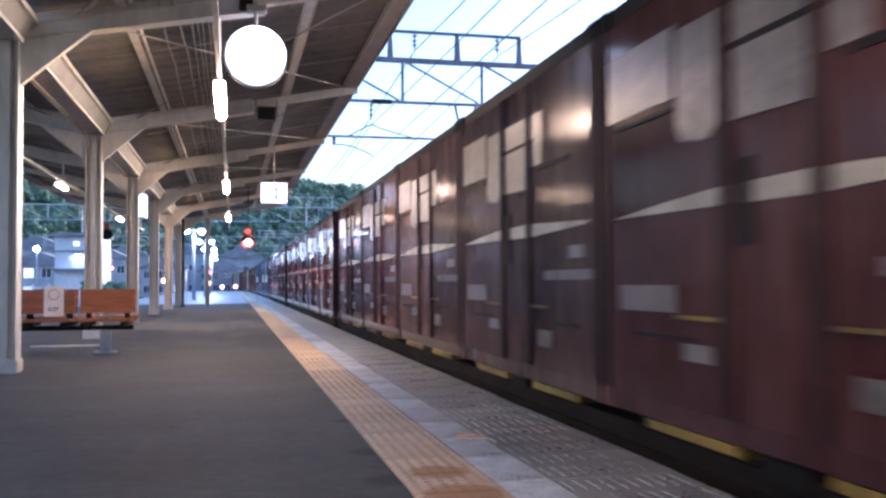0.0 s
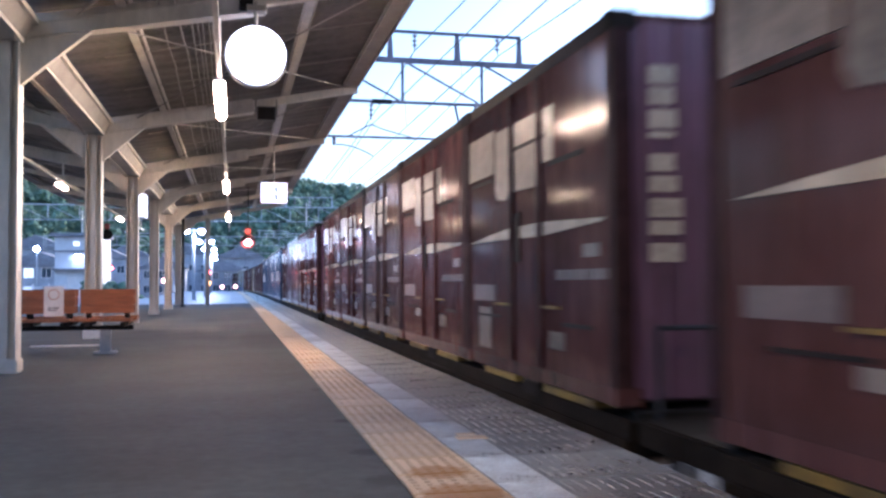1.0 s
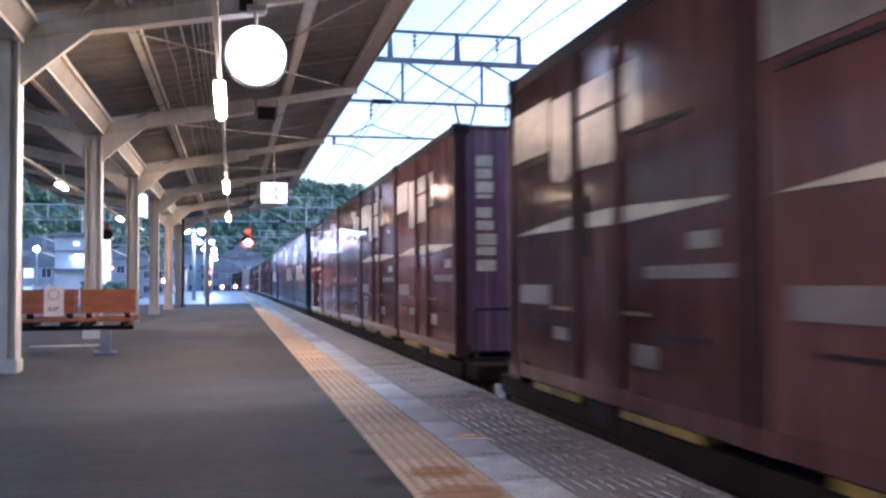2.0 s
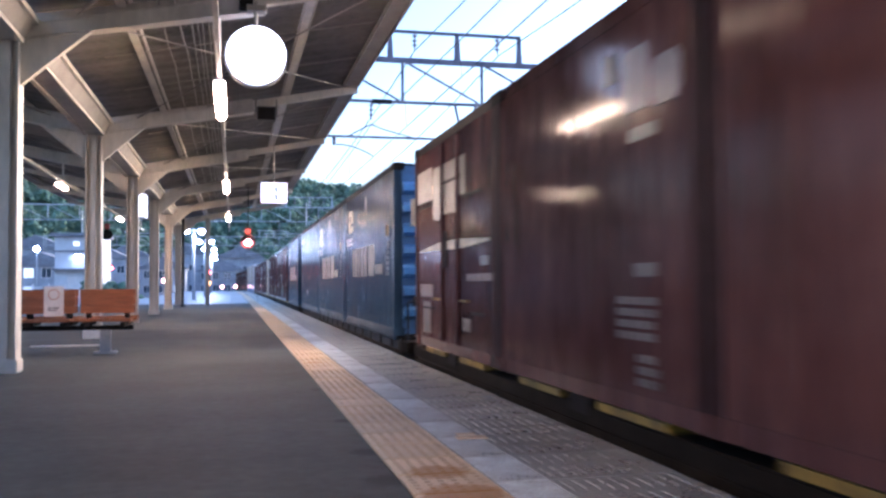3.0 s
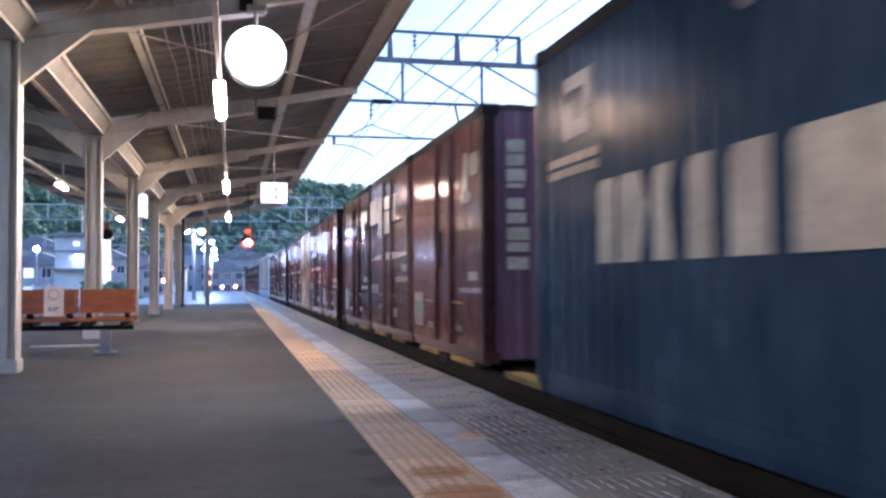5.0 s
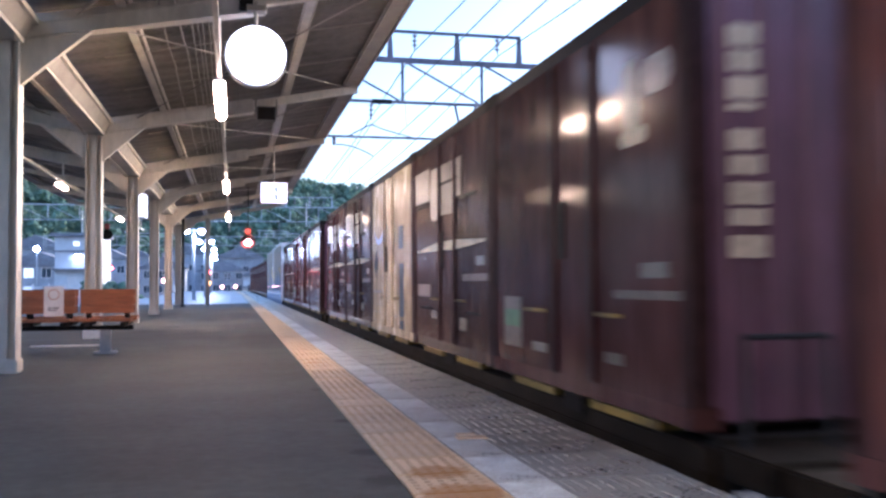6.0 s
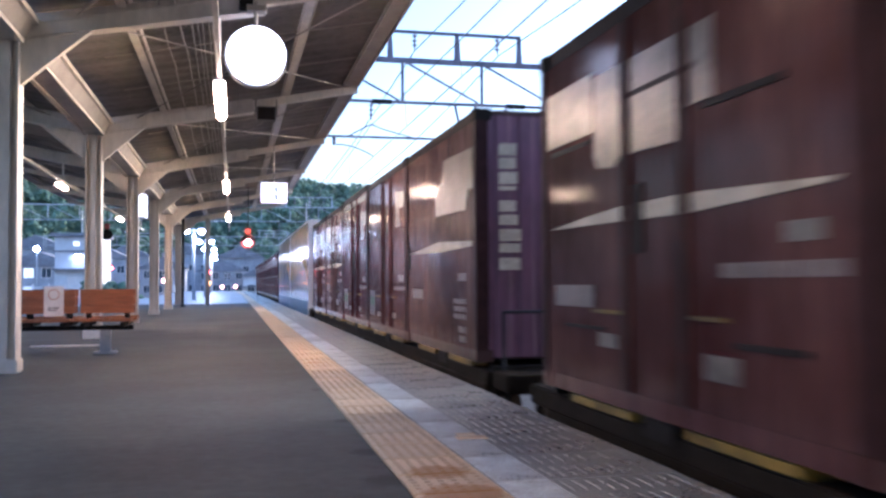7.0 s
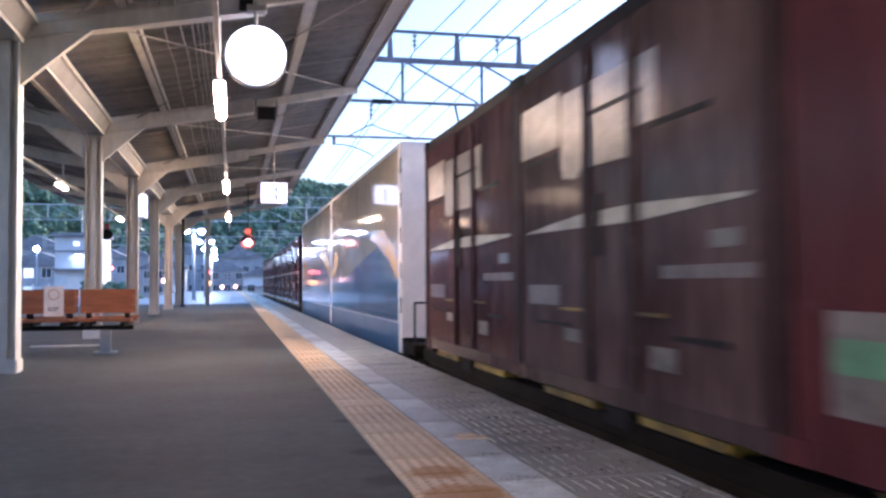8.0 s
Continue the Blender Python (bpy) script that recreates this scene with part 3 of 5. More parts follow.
def gantry(y, x0, x1):
    g = thing("overhead_gantry", "lattice steel gantry carrying the overhead wires", "gantry", "overhead gantries", "structure", m=pose(bend(y), y, 0))
    # Backlit near steel is coloured dark, far steel pale: light put into colour.
    steel = M_GANTRY_BACKLIT if y < 50 else M_GALV
    bot, top, rail = 5.97, 7.16, 7.98
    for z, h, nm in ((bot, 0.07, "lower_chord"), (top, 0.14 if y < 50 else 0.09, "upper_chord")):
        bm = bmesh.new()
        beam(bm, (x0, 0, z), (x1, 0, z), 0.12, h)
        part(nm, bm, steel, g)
    n = max(2, round((x1 - x0) / 2.26))
    w = (x1 - x0) / n
    off = 1.07 - math.floor((1.07 - x0) / w) * w - x0
    for i in range(n):
        x = x0 + off + w * i
        if x > x1 - 0.2:
            break
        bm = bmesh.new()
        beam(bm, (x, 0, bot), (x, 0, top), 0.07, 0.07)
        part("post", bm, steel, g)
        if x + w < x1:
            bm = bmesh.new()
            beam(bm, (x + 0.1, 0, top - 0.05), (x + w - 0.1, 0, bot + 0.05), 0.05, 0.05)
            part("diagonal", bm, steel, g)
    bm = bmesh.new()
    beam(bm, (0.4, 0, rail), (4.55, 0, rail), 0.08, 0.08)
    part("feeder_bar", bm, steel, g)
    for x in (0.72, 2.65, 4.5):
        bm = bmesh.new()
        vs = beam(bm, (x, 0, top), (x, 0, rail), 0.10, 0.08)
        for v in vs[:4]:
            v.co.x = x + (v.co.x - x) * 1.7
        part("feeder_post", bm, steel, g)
    for x in (1.42, 3.85):
        bm = bmesh.new()
        insulator(bm, (x, 0, rail), 3, 0.13)
        part("feeder_insulator", bm, M_INSUL, g)
    for tx in (0.0, 3.9, -10.74):
        bm = bmesh.new()
        insulator(bm, (tx + 0.18, 0, bot), 3, 0.13, 0.075)
        part("insulator", bm, M_INSUL, g)
        bm = bmesh.new()
        rod(bm, (tx + 0.2, 0, bot), (tx + 0.75, 0, bot), 0.07, 10)
        part("drop_clamp", bm, M_DARK, g)
        bm = bmesh.new()
        beam(bm, (tx - 1.06, 0, 4.96), (tx + 2.2, 0, 4.96), 0.06, 0.06)
        rod(bm, (tx - 0.85, 0, 4.96), (tx - 0.85, 0, 4.72), 0.05, 8)
        for da, db in ((2.58, 2.72), (3.2, 3.02)):
            beam(bm, (tx + da, 0, bot), (tx + db, 0, 5.3), 0.06, 0.06, up=(0, 1, 0))
        for k in range(6):
            f0, f1 = k / 6, (k + 1) / 6
            z = lambda f: 4.74 - 0.32 * f ** 2.2
            rod(bm, (tx - 0.85 + 1.1 * f0, 0, z(f0)), (tx - 0.85 + 1.1 * f1, 0, z(f1)), 0.018, 6)
        for a, b in (((-0.5, 4.95), (-0.15, 5.15)), ((-0.15, 5.15), (0.18, 5.32)), ((0.18, 5.32), (0.55, 5.18)), ((0.55, 5.18), (1.5, 4.95))):
            rod(bm, (tx + a[0], 0, a[1]), (tx + b[0], 0, b[1]), 0.018, 6)
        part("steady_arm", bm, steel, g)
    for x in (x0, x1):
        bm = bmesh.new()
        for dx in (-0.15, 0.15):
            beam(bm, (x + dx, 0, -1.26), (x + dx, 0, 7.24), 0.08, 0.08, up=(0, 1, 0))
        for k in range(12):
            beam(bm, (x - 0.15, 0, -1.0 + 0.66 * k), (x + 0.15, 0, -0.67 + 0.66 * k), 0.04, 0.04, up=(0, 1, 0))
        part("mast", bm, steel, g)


gantry(25.0, -12.3, 10.8)
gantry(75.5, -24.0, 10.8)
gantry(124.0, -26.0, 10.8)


def wire(name, pts, r, label):
    bm = bmesh.new()
    for a, b in zip(pts, pts[1:]):
        rod(bm, a, b, r, 6)
    tagged(finish(name, bm, M_WIRE), label, "wire", "overhead wires", "structure")


def run(x, z, sag, spans=((-25.5, 25), (25, 75.5), (75.5, 124), (124, 174))):
    pts = []
    for a, b in spans:
        for i in range(10):
            f = i / 10
            y = a + (b - a) * f
            pts.append((x + bend(y), y, z - sag * 4 * f * (1 - f)))
    y = spans[-1][1]
    pts.append((x + bend(y), y, z))
    return pts


for tx in (0.0, 3.9, -10.74):
    wire("contact_wire", run(tx + 0.22, 4.40, 0.0), 0.010, "thin copper contact wire over the track")
    wire("messenger_wire", run(tx + 0.18, 5.30, 0.45), 0.011, "sagging messenger wire over the track")
    bm = bmesh.new()
    for a, b in ((-25.5, 25), (25, 75.5), (75.5, 124)):
        for i in range(1, 10):
            f = i / 10
            y = a + (b - a) * f
            rod(bm, (tx + 0.22 + bend(y), y, 4.40), (tx + 0.18 + bend(y), y, 5.30 - 0.45 * 4 * f * (1 - f)), 0.005, 4)
    tagged(finish("dropper_wires", bm, M_WIRE), "thin dropper wires between messenger and contact wire", "wire", kind="structure")
for x, z in ((1.40, 7.42), (3.90, 7.44)):
    wire("feeder_wire", run(x, z, 0.75), 0.016, "dark feeder cable on insulators")

# ---------------- lamps and posts beyond the canopy ----------------
def pole_lamp(x, y, h, spread):
    c = thing("platform_pole_lamp", "lit twin-head lamp on a pale steel pole", "lamp", "pole lamps", m=pose(x + bend(y), y, 0))
    bm = bmesh.new()
    rod(bm, (0, 0, 0), (0, 0, h), 0.10, 12, 0.07)
    rod(bm, (0, 0, 0), (0, 0, 0.06), 0.16, 12)
    part("pole", bm, M_GALV, c, smooth=True)
    bm = bmesh.new()
    beam(bm, (-spread, 0, h), (spread, 0, h), 0.06, 0.06)
    part("arm", bm, M_GALV, c)
    for s in (-1, 1):
        bm = bmesh.new()
        box(bm, s * spread - 0.22, s * spread + 0.22, -0.25, 0.25, h - 0.02, h + 0.14)
        part("lamp_head", bm, M_GALV, c, bevel=0.03)
        bm = bmesh.new()
        bmesh.ops.create_uvsphere(bm, u_segments=12, v_segments=8, radius=0.16, matrix=Matrix.Translation((s * spread, -0.02, h - 0.05)))
        part("lamp_bowl", bm, M_POLELIT, c, "glowing white lamp bowl", smooth=True)


for y in (53.0, 66.0, 80.0, 95.0, 110.0):
    pole_lamp(-5.70 if y < 60 else -5.45, y, 3.95, 0.42)

post = thing("canopy_end_post", "dark slim post with signal lamps on the platform", "post", m=pose(-4.63, 40.7, 0))
bm = bmesh.new()
box(bm, -0.09, 0.09, -0.09, 0.09, 0, soffit(-4.63, -0.04))
part("shaft", bm, M_CONDUIT, post, bevel=0.01)
for xq, yq in ((-5.53, 38.2),):
    p2 = thing("slim_post", "dark slim steel post standing near the columns", "post", m=pose(xq, yq, 0))
    bm = bmesh.new()
    rod(bm, (0, 0, 0), (0, 0, soffit(xq, -0.04)), 0.06, 10)
    rod(bm, (0, 0, 0), (0, 0, 0.04), 0.12, 10)
    part("shaft", bm, M_DARK, p2)


def colour_signal(x, y, lamps, h, foot=-1.25):
    c = thing("colour_light_signal", "railway colour light signal showing red on a post", "signal", "line signals", m=pose(x, y, foot))
    bm = bmesh.new()
    rod(bm, (0, 0.12, 0), (0, 0.12, h - foot), 0.06, 8)
    part("post", bm, M_GALV, c)
    zs = [z for z, _ in lamps]
    bm = bmesh.new()
    box(bm, -0.22, 0.22, -0.05, 0.1, min(zs) - 0.35 - foot, max(zs) + 0.35 - foot)
    part("backboard", bm, M_DARK, c, bevel=0.02)
    for z, m in lamps:
        bm = bmesh.new()
        rod(bm, (0, -0.09, z - foot), (0, -0.05, z - foot), 0.24, 16)
        part("lens", bm, m, c)
        bm = bmesh.new()
        beam(bm, (-0.2, -0.15, z + 0.22 - foot), (0.2, -0.15, z + 0.22 - foot), 0.2, 0.015, up=(0, 0, 1))
        part("hood", bm, M_DARK, c)


colour_signal(-16.4, 100.0, [(1.3, M_REDWHITE)], 2.0)
colour_signal(-16.05, 101.0, [(2.65, M_REDLIT)], 4.4)
colour_signal(-10.6, 100.0, [(1.28, M_REDWHITE)], 2.0)
colour_signal(-5.6, 79.0, [(1.86, M_REDLIT), (0.98, M_AMBER)], 2.6, 0.0)
# These two stand for level-crossing warning lamps, built as line signals.
colour_signal(-5.0, 132.0, [(0.5, M_REDWHITE)], 1.2)
colour_signal(-3.2, 132.0, [(0.5, M_REDWHITE)], 1.2)

# ---------------- hill, houses and yard beyond ----------------
def clumps(name, spots, material, label, category, kind="stuff", parent=None, rough=0.8, fineness=2, smooth=True):
    """Many small ragged leaf clumps, one mesh: spots of (x, y, z, radius)."""
    base = bmesh.new()
    bmesh.ops.create_icosphere(base, subdivisions=fineness, radius=1.0)
    base.verts.ensure_lookup_table()
    v0 = np.array([v.co[:] for v in base.verts])
    f0 = np.array([[v.index for v in f.verts] for f in base.faces])
    base.free()
    gen = np.random.RandomState(11)
    vs, fs = [], []
    for k, (x, y, z, r) in enumerate(spots):
        d = 1 + rough * (gen.rand(len(v0)) - 0.5) * 1.6
        a = gen.rand() * 6.28
        rot = np.array([[math.cos(a), -math.sin(a), 0], [math.sin(a), math.cos(a), 0], [0, 0, 1]])
        s = np.array([1.0, 1.0, 0.8]) * r
        vs.append((v0 * d[:, None]) @ rot * s + np.array([x, y, z]))
        fs.append(f0 + k * len(v0))
    me = bpy.data.meshes.new(name)
    me.from_pydata(np.concatenate(vs).tolist(), [], np.concatenate(fs).tolist())
    me.materials.append(material)
    me.polygons.foreach_set("use_smooth", [smooth] * len(me.polygons))
    ob = new(name, me)
    if parent is not None:
        ob.parent = parent
        return ob
    return tagged(ob, label, category, kind=kind)


def ridge(x):
    return 34.0 * math.exp(-((x - 5) / 120.0) ** 2) + 32 * math.exp(-((x + 95) / 48.0) ** 2) + 3 * math.sin(x * 0.05) + 2 * math.sin(x * 0.13 + 1)


def slope_h(x, y):
    f = min(1.0, max(0.0, (y - 190.0) / 130.0))
    return -1.4 + ridge(x) * (0.10 * f + 0.9 * f * f * (3 - 2 * f))


bm = bmesh.new()
grid = {}
for i in range(61):
    for j in range(16):
        x, y = -300 + 10 * i, 185 + 12 * j
        grid[i, j] = bm.verts.new((x, y, slope_h(x, y) - 0.6))
for i in range(60):
    for j in range(15):
        bm.faces.new((grid[i, j], grid[i + 1, j], grid[i + 1, j + 1], grid[i, j + 1]))
tagged(finish("hillside", bm, M_SOIL), "dark soil of the wooded hillside", "hill", kind="structure")
rng = random.Random(3)
spots = []
for _ in range(3000):
    x, y = rng.uniform(-150, 90), rng.uniform(198, 335)
    wide, tall = rng.uniform(1.3, 2.8), rng.uniform(1.6, 4.2)
    foot = slope_h(x, y) - 0.3
    for _ in range(13):
        a, f = rng.uniform(0, 6.283), rng.uniform(0.05, 1.0)
        out = wide * math.sqrt(max(0.0, 1 - f * f)) * rng.uniform(0.55, 1.05)
        spots.append((x + out * math.cos(a), y + out * math.sin(a), foot + tall * f, rng.uniform(0.35, 0.85)))
clumps("forest", spots, M_LEAF, "dense green trees covering the hill", "forest", fineness=1, smooth=False, rough=1.0)

# pale masts standing on the hillside
for x, y in ((28, 240), (38, 262), (50, 250), (16, 250), (-40, 240)):
    c = thing("hill_pole", "pale concrete utility pole on the hillside", "pole", "hill poles", m=pose(x, y, slope_h(x, y) - 0.6))
    bm = bmesh.new()
    rod(bm, (0, 0, 0), (0, 0, 9), 0.22, 8, 0.14)
    part("shaft", bm, M_GALV, c)
    bm = bmesh.new()
    beam(bm, (-0.9, 0, 8.4), (0.9, 0, 8.4), 0.14, 0.14)
    part("crossarm", bm, M_GALV, c)


def house(x, y, w, d, h, roof_h, lit=(), floors=2, foot=-1.3, band=False, label="pale rendered two-storey house with a grey tiled roof"):
    c = thing("house", label, "house", "houses beyond the yard", m=pose(x, y, foot))
    bm = bmesh.new()
    box(bm, -w / 2, w / 2, 0, d, 0, h)
    part("wall", bm, M_WALL if band else M_HOUSE, c)
    bm = bmesh.new()
    o = 0.4
    pts = [(-w / 2 - o, h), (w / 2 + o, h), (w / 2 + o, h + 0.12), (0, h + roof_h), (-w / 2 - o, h + 0.12)] if roof_h > 0.5 else [(-w / 2 - o, h), (w / 2 + o, h), (w / 2 + o, h + roof_h), (-w / 2 - o, h + roof_h)]
    a = [bm.verts.new((px, -o, pz)) for px, pz in pts]
    b = [bm.verts.new((px, d + o, pz)) for px, pz in pts]
    bm.faces.new(a)
    bm.faces.new(b[::-1])
    for i in range(len(pts)):
        j = (i + 1) % len(pts)
        bm.faces.new((a[i], b[i], b[j], a[j]))
    part("roof", bm, M_ROOFTILE, c)
    n = max(2, int(w / 1.9))
    k = 0
    for f in range(floors):
        z = 0.9 + f * h / floors
        for i in range(n):
            xw = -w / 2 + w * (i + 0.5) / n
            on = k in lit
            bm = bmesh.new()
            for x0, x1, z0, z1 in ((xw - 0.6, xw + 0.6, z - 0.06, z), (xw - 0.6, xw + 0.6, z + 1.1, z + 1.16), (xw - 0.6, xw - 0.54, z, z + 1.1), (xw + 0.54, xw + 0.6, z, z + 1.1), (xw - 0.03, xw + 0.03, z, z + 1.1)):
                box(bm, x0, x1, -0.05, 0.0, z0, z1)
            win = part("window", bm, M_ENDWHITE, c)
            bm = bmesh.new()
            box(bm, xw - 0.54, xw + 0.54, -0.02, -0.004, z, z + 1.1)
            part("pane", bm, M_WINLIT if on else M_GLASS, win)
            k += 1
    if band:
        bm = bmesh.new()
        box(bm, -w / 2 - 0.5, w / 2 + 0.3, -0.9, 0.0, h * 0.46, h * 0.46 + 0.18)
        part("canopy", bm, M_ROOFTILE, c, "dark flat canopy between the floors")


def station_building(x, y):
    c = thing("station_building", "white two-storey station building with a flat overhanging roof", "building", m=pose(x, y, -1.3))
    w, d, h = 4.3, 7.0, 6.95
    bm = bmesh.new()
    box(bm, -w / 2, w / 2, 0, d, 0, h)
    part("wall", bm, M_WALL, c)
    bm = bmesh.new()
    box(bm, -w / 2 - 0.35, w / 2 + 0.3, -0.5, d + 0.4, h, h + 0.32)
    part("roof", bm, M_ROOFTILE, c, bevel=0.03)
    for z, out in ((5.42, 0.14), (3.62, 0.8)):
        bm = bmesh.new()
        box(bm, -w / 2 - 0.1, w / 2 + 0.1, -out, -0.001, z, z + 0.14)
        part("ledge", bm, M_ROOFTILE, c, "grey ledge between the floors")
    bm = bmesh.new()
    for x0, x1, z0, z1 in ((-0.5, 0.2, 5.95, 6.0), (-0.5, 0.2, 6.45, 6.5), (-0.5, -0.45, 6.0, 6.45), (0.15, 0.2, 6.0, 6.45)):
        box(bm, x0, x1, -0.05, 0.0, z0, z1)
    win = part("window", bm, M_ENDWHITE, c)
    bm = bmesh.new()
    box(bm, -0.45, 0.15, -0.03, -0.004, 6.0, 6.45)
    part("pane", bm, M_WINLIT, win)
    bm = bmesh.new()
    box(bm, -0.3, 0.3, -0.22, -0.02, 5.05, 5.2)
    lamp = part("wall_lamp", bm, M_GALV, c)
    bm = bmesh.new()
    box(bm, -0.25, 0.25, -0.2, -0.05, 4.98, 5.05)
    part("lamp_glass", bm, M_POLELIT, lamp, "glowing white wall lamp", bevel=0.02)
    for x0 in (-0.95, 0.55):
        bm = bmesh.new()
        box(bm, x0, x0 + 1.3, -0.06, -0.002, 1.0, 3.0)
        part("roller_shutter", bm, M_ENDWHITE, c, "white roller shutter")


station_building(-18.35, 95.0)
house(-26.5, 118.0, 8, 8, 4.4, 1.9, lit=(1, 5))
house(-34.5, 126.0, 9, 8, 4.8, 2.1, lit=(2,))
house(-44.0, 130.0, 9, 8, 5.2, 1.9, lit=(2,))
house(-24.0, 150.0, 9, 8, 6.2, 2.4, lit=(0,))
house(-35.0, 160.0, 10, 8, 8.0, 2.4, lit=(3,))
house(-14.5, 152.0, 7, 7, 4.6, 2.0, lit=(2,))
house(-5.5, 168.0, 8, 8, 4.4, 2.2)
house(0.8, 158.0, 5.2, 7, 3.4, 1.7, band=True, floors=1, label="low white house with a grey tiled roof beyond the line")
house(-2.2, 182.0, 9, 8, 7.2, 2.4)
house(-12.5, 186.0, 9, 8, 8.0, 2.4)
house(-23.0, 180.0, 8, 8, 7.4, 2.4)
house(10.0, 180.0, 10, 8, 5.0, 2.0)

# street lamp on the yard's far side, and yard posts
for x, y, h in ((-23.1, 100.0, 4.6),):
    c = thing("street_lamp", "lit street lamp on a thin pole in the yard", "lamp", "yard lamps", m=pose(x, y, -1.25))
    bm = bmesh.new()
    rod(bm, (0, 0, 0), (0, 0, h + 1.25), 0.07, 8)
    part("pole", bm, M_GALV, c)
    bm = bmesh.new()
    bmesh.ops.create_uvsphere(bm, u_segments=10, v_segments=8, radius=0.24, matrix=Matrix.Translation((0, -0.1, h + 1.25)))
    part("lamp_globe", bm, M_POLELIT, c, smooth=True)

# white railing posts beyond the far track
for i in range(9):
    c = thing("railing_post", "white metal railing post across the yard", "railing", "yard railing", m=pose(-23 + 1.1 * i, 70.0, -1.25))
    bm = bmesh.new()
    box(bm, -0.05, 0.05, -0.05, 0.05, 0, 2.2)
    part("upright", bm, M_ENDWHITE, c)
    bm = bmesh.new()
    box(bm, -0.55, 0.55, -0.03, 0.03, 1.9, 1.98)
    part("top_rail", bm, M_ENDWHITE, c)

# shrub by the far side of the platform
sh = thing("shrub", "rounded dark green shrub beyond the platform", "shrub", m=pose(-12.0, 70.0, -1.25))
bm = bmesh.new()
for a in range(5):
    rod(bm, (0, 0, 0), (0.6 * math.cos(a * 1.3), 0.5 * math.sin(a * 1.3), 1.0), 0.06, 6, 0.02)
part("stem", bm, M_SOIL, sh)
rng = random.Random(9)
clumps("crown", [(rng.gauss(0, 0.75), rng.gauss(0, 0.7), 1.2 + rng.uniform(-0.6, 0.9), rng.uniform(0.18, 0.4)) for _ in range(150)], M_LEAF, "", "", parent=sh)

# second track on the far side of the platform
for x in (-11.3, -10.24, 3.35, 4.4):
    bm = bmesh.new()
    sweep(bm, [(x, RAIL_Z - 0.15), (x + 0.065, RAIL_Z - 0.15), (x + 0.065, RAIL_Z), (x, RAIL_Z)], steps(-60, 260, 8))
    tagged(finish("rail", bm, M_RAIL), "worn steel running rail", "rail", kind="structure")
for tx in (0.0, -10.74, 3.9):
    bm = bmesh.new()
    for y in steps(-40, 200, 0.62):
        box(bm, tx - 1.0 + bend(y), tx + 1.0 + bend(y), y - 0.11, y + 0.11, RAIL_Z - 0.28, RAIL_Z - 0.15)
    tagged(finish("sleepers", bm, M_SLEEPER), "row of concrete railway sleepers", "sleepers", kind="stuff")

# ---------------- freight train ----------------
Z0, HALF = 0.124, 1.225
WAGON = 20.4
L12, H12 = 3.715, 2.5


def slab(bm, x0, x1, y0, y1, z0, z1):
    box(bm, min(x0, x1), max(x0, x1), min(y0, y1), max(y0, y1), min(z0, z1), max(z0, z1))


def ribbed(bm, sgn, y0, y1, z0, z1, depth, pitch):
    """Corrugated side sheet whose crests lie on the side plane."""
    n = max(2, round(abs(y1 - y0) / pitch))
    x = sgn * HALF
    ps = []
    for i in range(n):
        for f, d in ((0.0, 0), (0.42, 0), (0.5, depth), (0.92, depth)):
            ps.append((y0 + (y1 - y0) * (i + f) / n, x - sgn * d))
    ps.append((y1, x))
    lo = [bm.verts.new((px, py, z0)) for py, px in ps]
    hi = [bm.verts.new((px, py, z1)) for py, px in ps]
    for i in range(len(ps) - 1):
        bm.faces.new((lo[i], lo[i + 1], hi[i + 1], hi[i]))


def mark(name, parent, L, shapes, material, label="", sgn=-1, off=0.004):
    """Flat painted shapes on the side: polygons of (distance from the far end, height)."""
    if len(shapes) > 1 and name not in ("marking", "grime_band"):
        for pts in shapes:
            mark(name, parent, L, [pts], material, label, sgn, off)
        return None
    bm = bmesh.new()
    for pts in shapes:
        ys = [(L / 2 - u, z) for u, z in pts]
        a = [bm.verts.new((sgn * (HALF + off), y, z)) for y, z in ys]
        b = [bm.verts.new((sgn * (HALF - 0.01), y, z)) for y, z in ys]
        bm.faces.new(a)
        for i in range(len(a)):
            j = (i + 1) % len(a)
            bm.faces.new((a[i], a[j], b[j], b[i]))
    ob = part(name, bm, material, parent, label)
    return tagged(ob, kind="stuff") if len(shapes) > 1 else ob


def rect(u0, u1, z0, z1, cut=0.0):
    if not cut:
        return [(u0, z0), (u1, z0), (u1, z1), (u0, z1)]
    return [(u0 + cut, z0), (u1 - cut, z0), (u1, z0 + cut), (u1, z1 - cut), (u1 - cut, z1), (u0 + cut, z1), (u0, z1 - cut), (u0, z0 + cut)]


def text_rows(u0, u1, z0, z1, rows, seed):
    """Plain bars standing for lines of writing."""
    g = random.Random(seed)
    out = []
    h = (z1 - z0) / rows
    for r in range(rows):
        u = u0
        while u < u1 - 0.02:
            w = min(g.uniform(0.05, 0.22), u1 - u)
            out.append(rect(u, u + w, z0 + r * h + 0.2 * h, z0 + r * h + 0.85 * h))
            u += w + g.uniform(0.015, 0.03)
    return out


